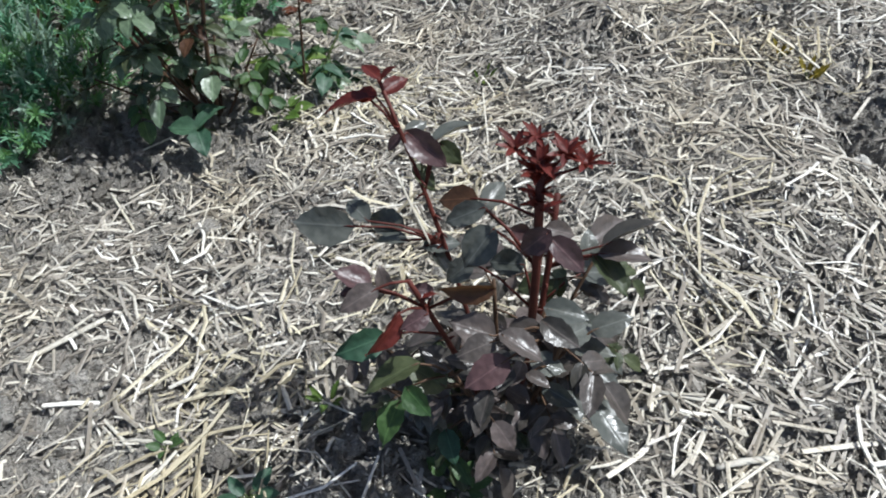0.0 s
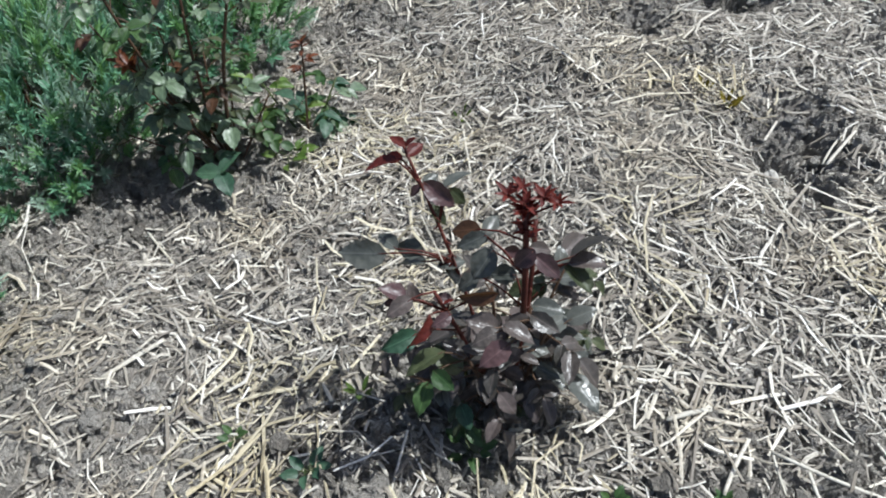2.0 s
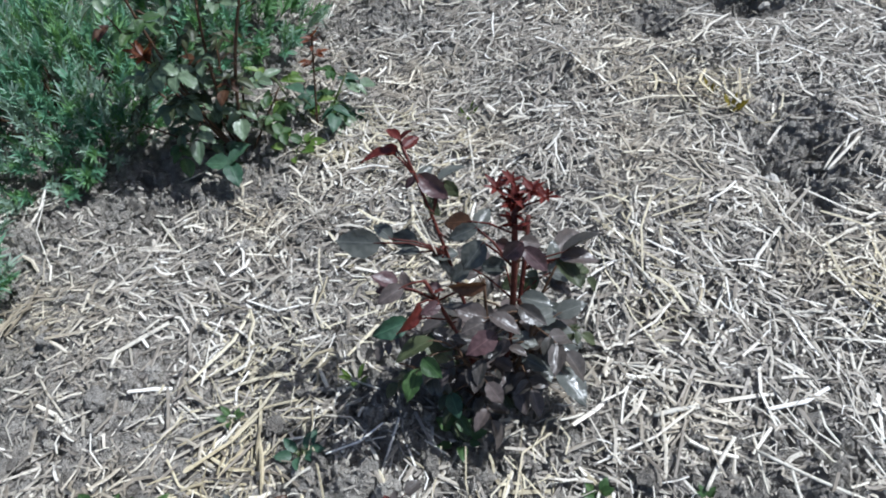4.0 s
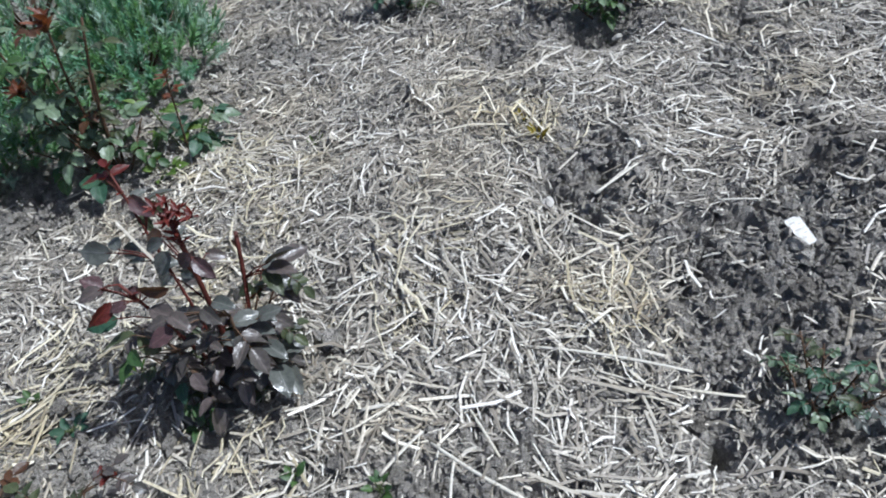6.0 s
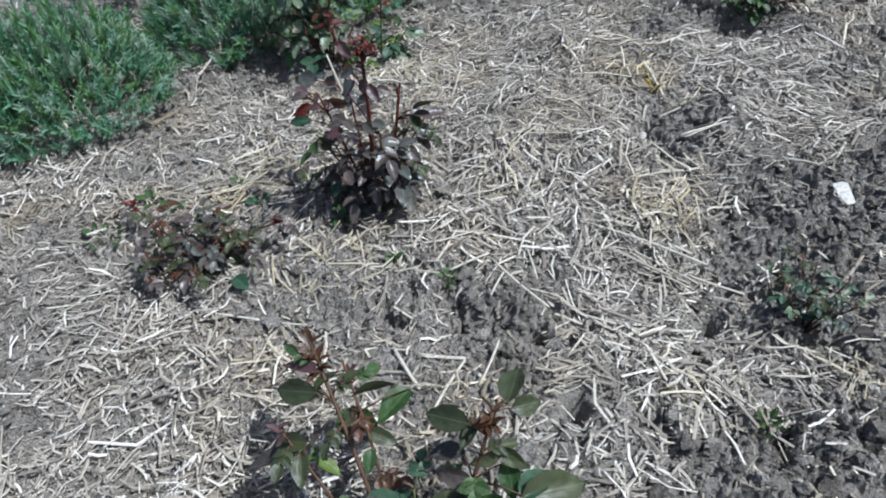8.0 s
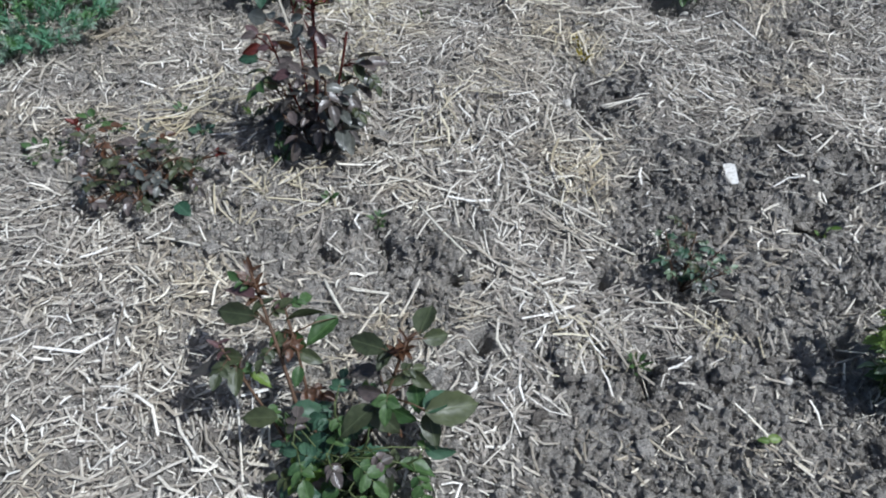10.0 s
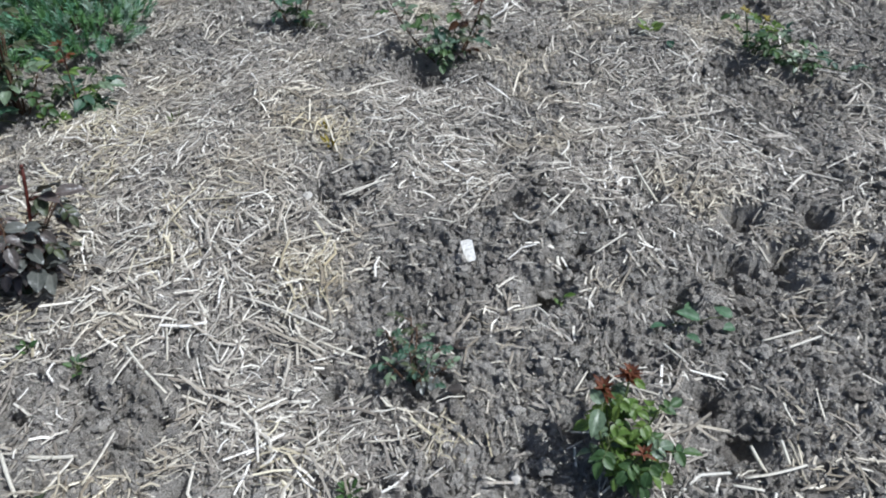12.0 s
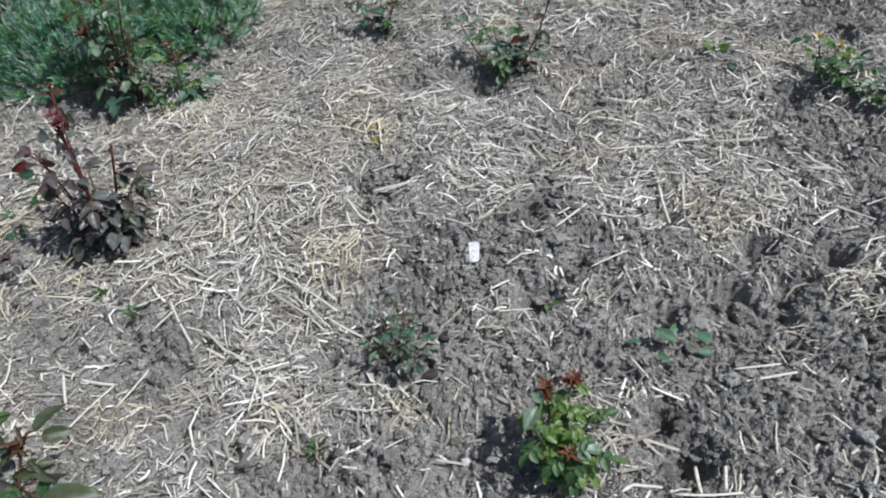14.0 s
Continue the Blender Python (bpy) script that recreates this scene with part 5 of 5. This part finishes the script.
def rosette(n, reach, size, seed):
    r = random.Random(seed)
    return [(reach * math.cos(k * 2.4) * r.uniform(0.4, 1), reach * math.sin(k * 2.4) * r.uniform(0.4, 1), math.degrees(k * 2.4), size * r.uniform(0.7, 1.2)) for k in range(n)]


weed(1.446, 0.45, "creeping weed with broad green leaves on bare soil", [(0.005, 0.05, 60, 0.042), (-0.01, 0.045, 250, 0.040), (0.015, -0.005, 170, 0.048), (-0.045, -0.02, 200, 0.034), (0.08, 0.02, 150, 0.038), (-0.01, -0.05, 330, 0.03), (0.085, 0.0, 200, 0.028)], LEAF_CLOVER, 0.2)
weed(0.57, 0.875, "upright yellow-green seedling among straw", rosette(6, 0.010, 0.030, 1), LEAF_YELLOW, 1.8)
weed(0.545, 0.93, "upright yellow-green seedling among straw", rosette(5, 0.010, 0.024, 2), LEAF_YELLOW, 1.8)
weed(0.30, 0.14, "tiny green seedling beside a clod", rosette(7, 0.012, 0.018, 3), LEAF_GREEN, 0.9)
weed(0.88, 0.005, "feathery green seedling in straw", rosette(12, 0.014, 0.024, 4), LEAF_GREEN, 1.2)
weed(1.11, -0.07, "single round green seed leaf on soil", [(0.0, 0.005, 20, 0.026), (0.0, -0.004, 190, 0.02)], LEAF_LIME, 0.1)
weed(0.0, 0.255, "small green weed under the dark rose", rosette(7, 0.02, 0.022, 5), LEAF_GREEN, 0.5)
weed(-0.22, 0.25, "small bluish green weed in straw", rosette(6, 0.015, 0.026, 6), LEAF_TEAL, 0.4)
weed(-0.33, 0.315, "small green seedling in straw", rosette(5, 0.01, 0.022, 7), LEAF_GREEN, 0.9)
weed(-0.15, 0.36, "yellow-green grass shoots in golden straw", rosette(6, 0.012, 0.03, 8), LEAF_LIME, 1.2)
weed(-0.41, 0.18, "small green weed with rounded leaves", rosette(6, 0.018, 0.026, 9), LEAF_GREEN, 0.4)
weed(-0.48, 0.18, "small green weed with rounded leaves", rosette(5, 0.016, 0.026, 10), LEAF_GREEN, 0.4)
weed(1.39, 1.63, "yellow-green seedling on bare soil", rosette(8, 0.03, 0.032, 11), LEAF_LIME, 0.9)
weed(0.06, 0.98, "pale green grass shoots in straw", rosette(5, 0.02, 0.02, 12), LEAF_LIME, 1.6)
weed(1.20, 0.47, "tiny green seedling in a soil pit", rosette(4, 0.01, 0.02, 13), LEAF_LIME, 0.5)
weed(0.17, 0.165, "tiny green seedling beside a clod", rosette(5, 0.01, 0.018, 14), LEAF_GREEN, 0.8)
weed(1.46, 1.52, "single bluish leaf on bare soil", [(0, 0, 110, 0.04)], LEAF_TEAL, 0.3)
weed(-0.30, 0.93, "lime green weed below the thin roses", rosette(6, 0.03, 0.034, 15), LEAF_LIME, 0.4)
weed(-0.50, 0.05, "patch of small green weeds beside the low rose", rosette(12, 0.05, 0.024, 16), LEAF_GREEN, 0.6)


# ---- small loose things ----
def card_material():
    m, tree, bsdf, node = material("white_card", 0.45, 0.4)
    co = node("ShaderNodeTexCoord").outputs["Object"]
    n = node("ShaderNodeTexNoise", {"Vector": co, "Scale": 90.0, "Detail": 3.0}).outputs[0]
    tree.links.new(ramp(node, n, [(0.3, (0.56, 0.54, 0.47)), (0.6, (0.76, 0.74, 0.69))]), bsdf.inputs["Base Color"])
    return m


def plant_label():
    """A small white label card that lies tilted on the soil, with faded bars of print."""
    tag = tagged(new("plant_label"), "small white plastic plant label lying on soil", "plant label")
    bm = bmesh.new()
    bmesh.ops.create_cube(bm, size=1)
    for v in bm.verts:
        narrow = 0.8 if v.co.y < 0 else 1.0
        v.co = Vector((v.co.x * 0.027 * narrow, v.co.y * 0.056, v.co.z * 0.0012 + 0.006 * (v.co.y * v.co.y)))
    bmesh.ops.bevel(bm, geom=[e for e in bm.edges if abs(e.verts[0].co.z - e.verts[1].co.z) > 0.0008], offset=0.002, segments=2, affect="EDGES")
    link_mesh("card", bm, card_material(), tag, smooth=False)
    ink = stem_material("faded_print", (0.45, 0.43, 0.38), (0.58, 0.56, 0.50), 0.7)
    for k, (bx, by, w) in enumerate([(-0.004, 0.018, 0.009), (0.005, 0.012, 0.005), (-0.003, 0.003, 0.010), (0.004, -0.006, 0.006), (-0.002, -0.014, 0.007)]):
        bm = bmesh.new()
        bmesh.ops.create_cube(bm, size=1, matrix=Matrix.Translation((bx, by, 0.0024)) @ Matrix.Diagonal((w, 0.0022, 0.0004, 1)))
        link_mesh("print_bar", bm, ink, tag, smooth=False)
    tag.matrix_basis = pose(0.989, 0.558, height(0.989, 0.558) + 0.009, 14, -12, 19)
    return tag


plant_label()


def pebble(x, y, size, seed, label):
    r = random.Random(seed)
    bm = bmesh.new()
    bmesh.ops.create_icosphere(bm, subdivisions=2, radius=1)
    for v in bm.verts:
        k = 1 + 0.5 * noise.noise(v.co * 1.3 + Vector((seed, 0, 0))) + 0.06 * noise.noise(v.co * 4)
        v.co = Vector((v.co.x * size * k, v.co.y * size * 0.75 * k, v.co.z * size * 0.6 * k))
    ob = link_mesh("pebble", bm, PEBBLE, smooth=False)
    ob.matrix_basis = pose(x, y, height(x, y) + size * 0.35, r.uniform(-15, 15), r.uniform(-15, 15), r.uniform(0, 360))
    return tagged(ob, label, "pebble", "pebbles on the soil")


PEBBLE = stem_material("pale_stone", (0.36, 0.34, 0.30), (0.58, 0.55, 0.49), 0.8)
pebble(0.576, 0.681, 0.014, 1, "pale cream pebble among straw")
pebble(1.178, 0.749, 0.013, 2, "pale cream pebble among straw")
pebble(1.147, 0.089, 0.012, 3, "pale angular stone beside the green rose")
pebble(1.30, 1.05, 0.009, 4, "pale cream pebble among straw")
pebble(1.76, 1.08, 0.012, 5, "pale stone on bare soil")
pebble(0.80, 1.30, 0.014, 6, "pale stone at the foot of a rose")

LEAF_DEAD = leaf_material("leaf_dead", (0.022, 0.017, 0.013), (0.040, 0.030, 0.022), 0.7, 0.0)


def dead_leaf(x, y, size, azimuth, shape):
    a = radians(azimuth)
    ob = put_leaflet(None, LEAF_DEAD, (x, y, height(x, y) + 0.012), (math.cos(a), math.sin(a), 0.1), (0.1, -0.2, 1), size, shape, "dead_leaf")
    return tagged(ob, "dark withered fallen leaf on the soil", "dead leaf", "withered leaves")


dead_leaf(1.00, 0.325, 0.034, 10, 2)
dead_leaf(1.03, 0.235, 0.030, 200, 2)
dead_leaf(-0.33, -0.01, 0.034, 40, 0)
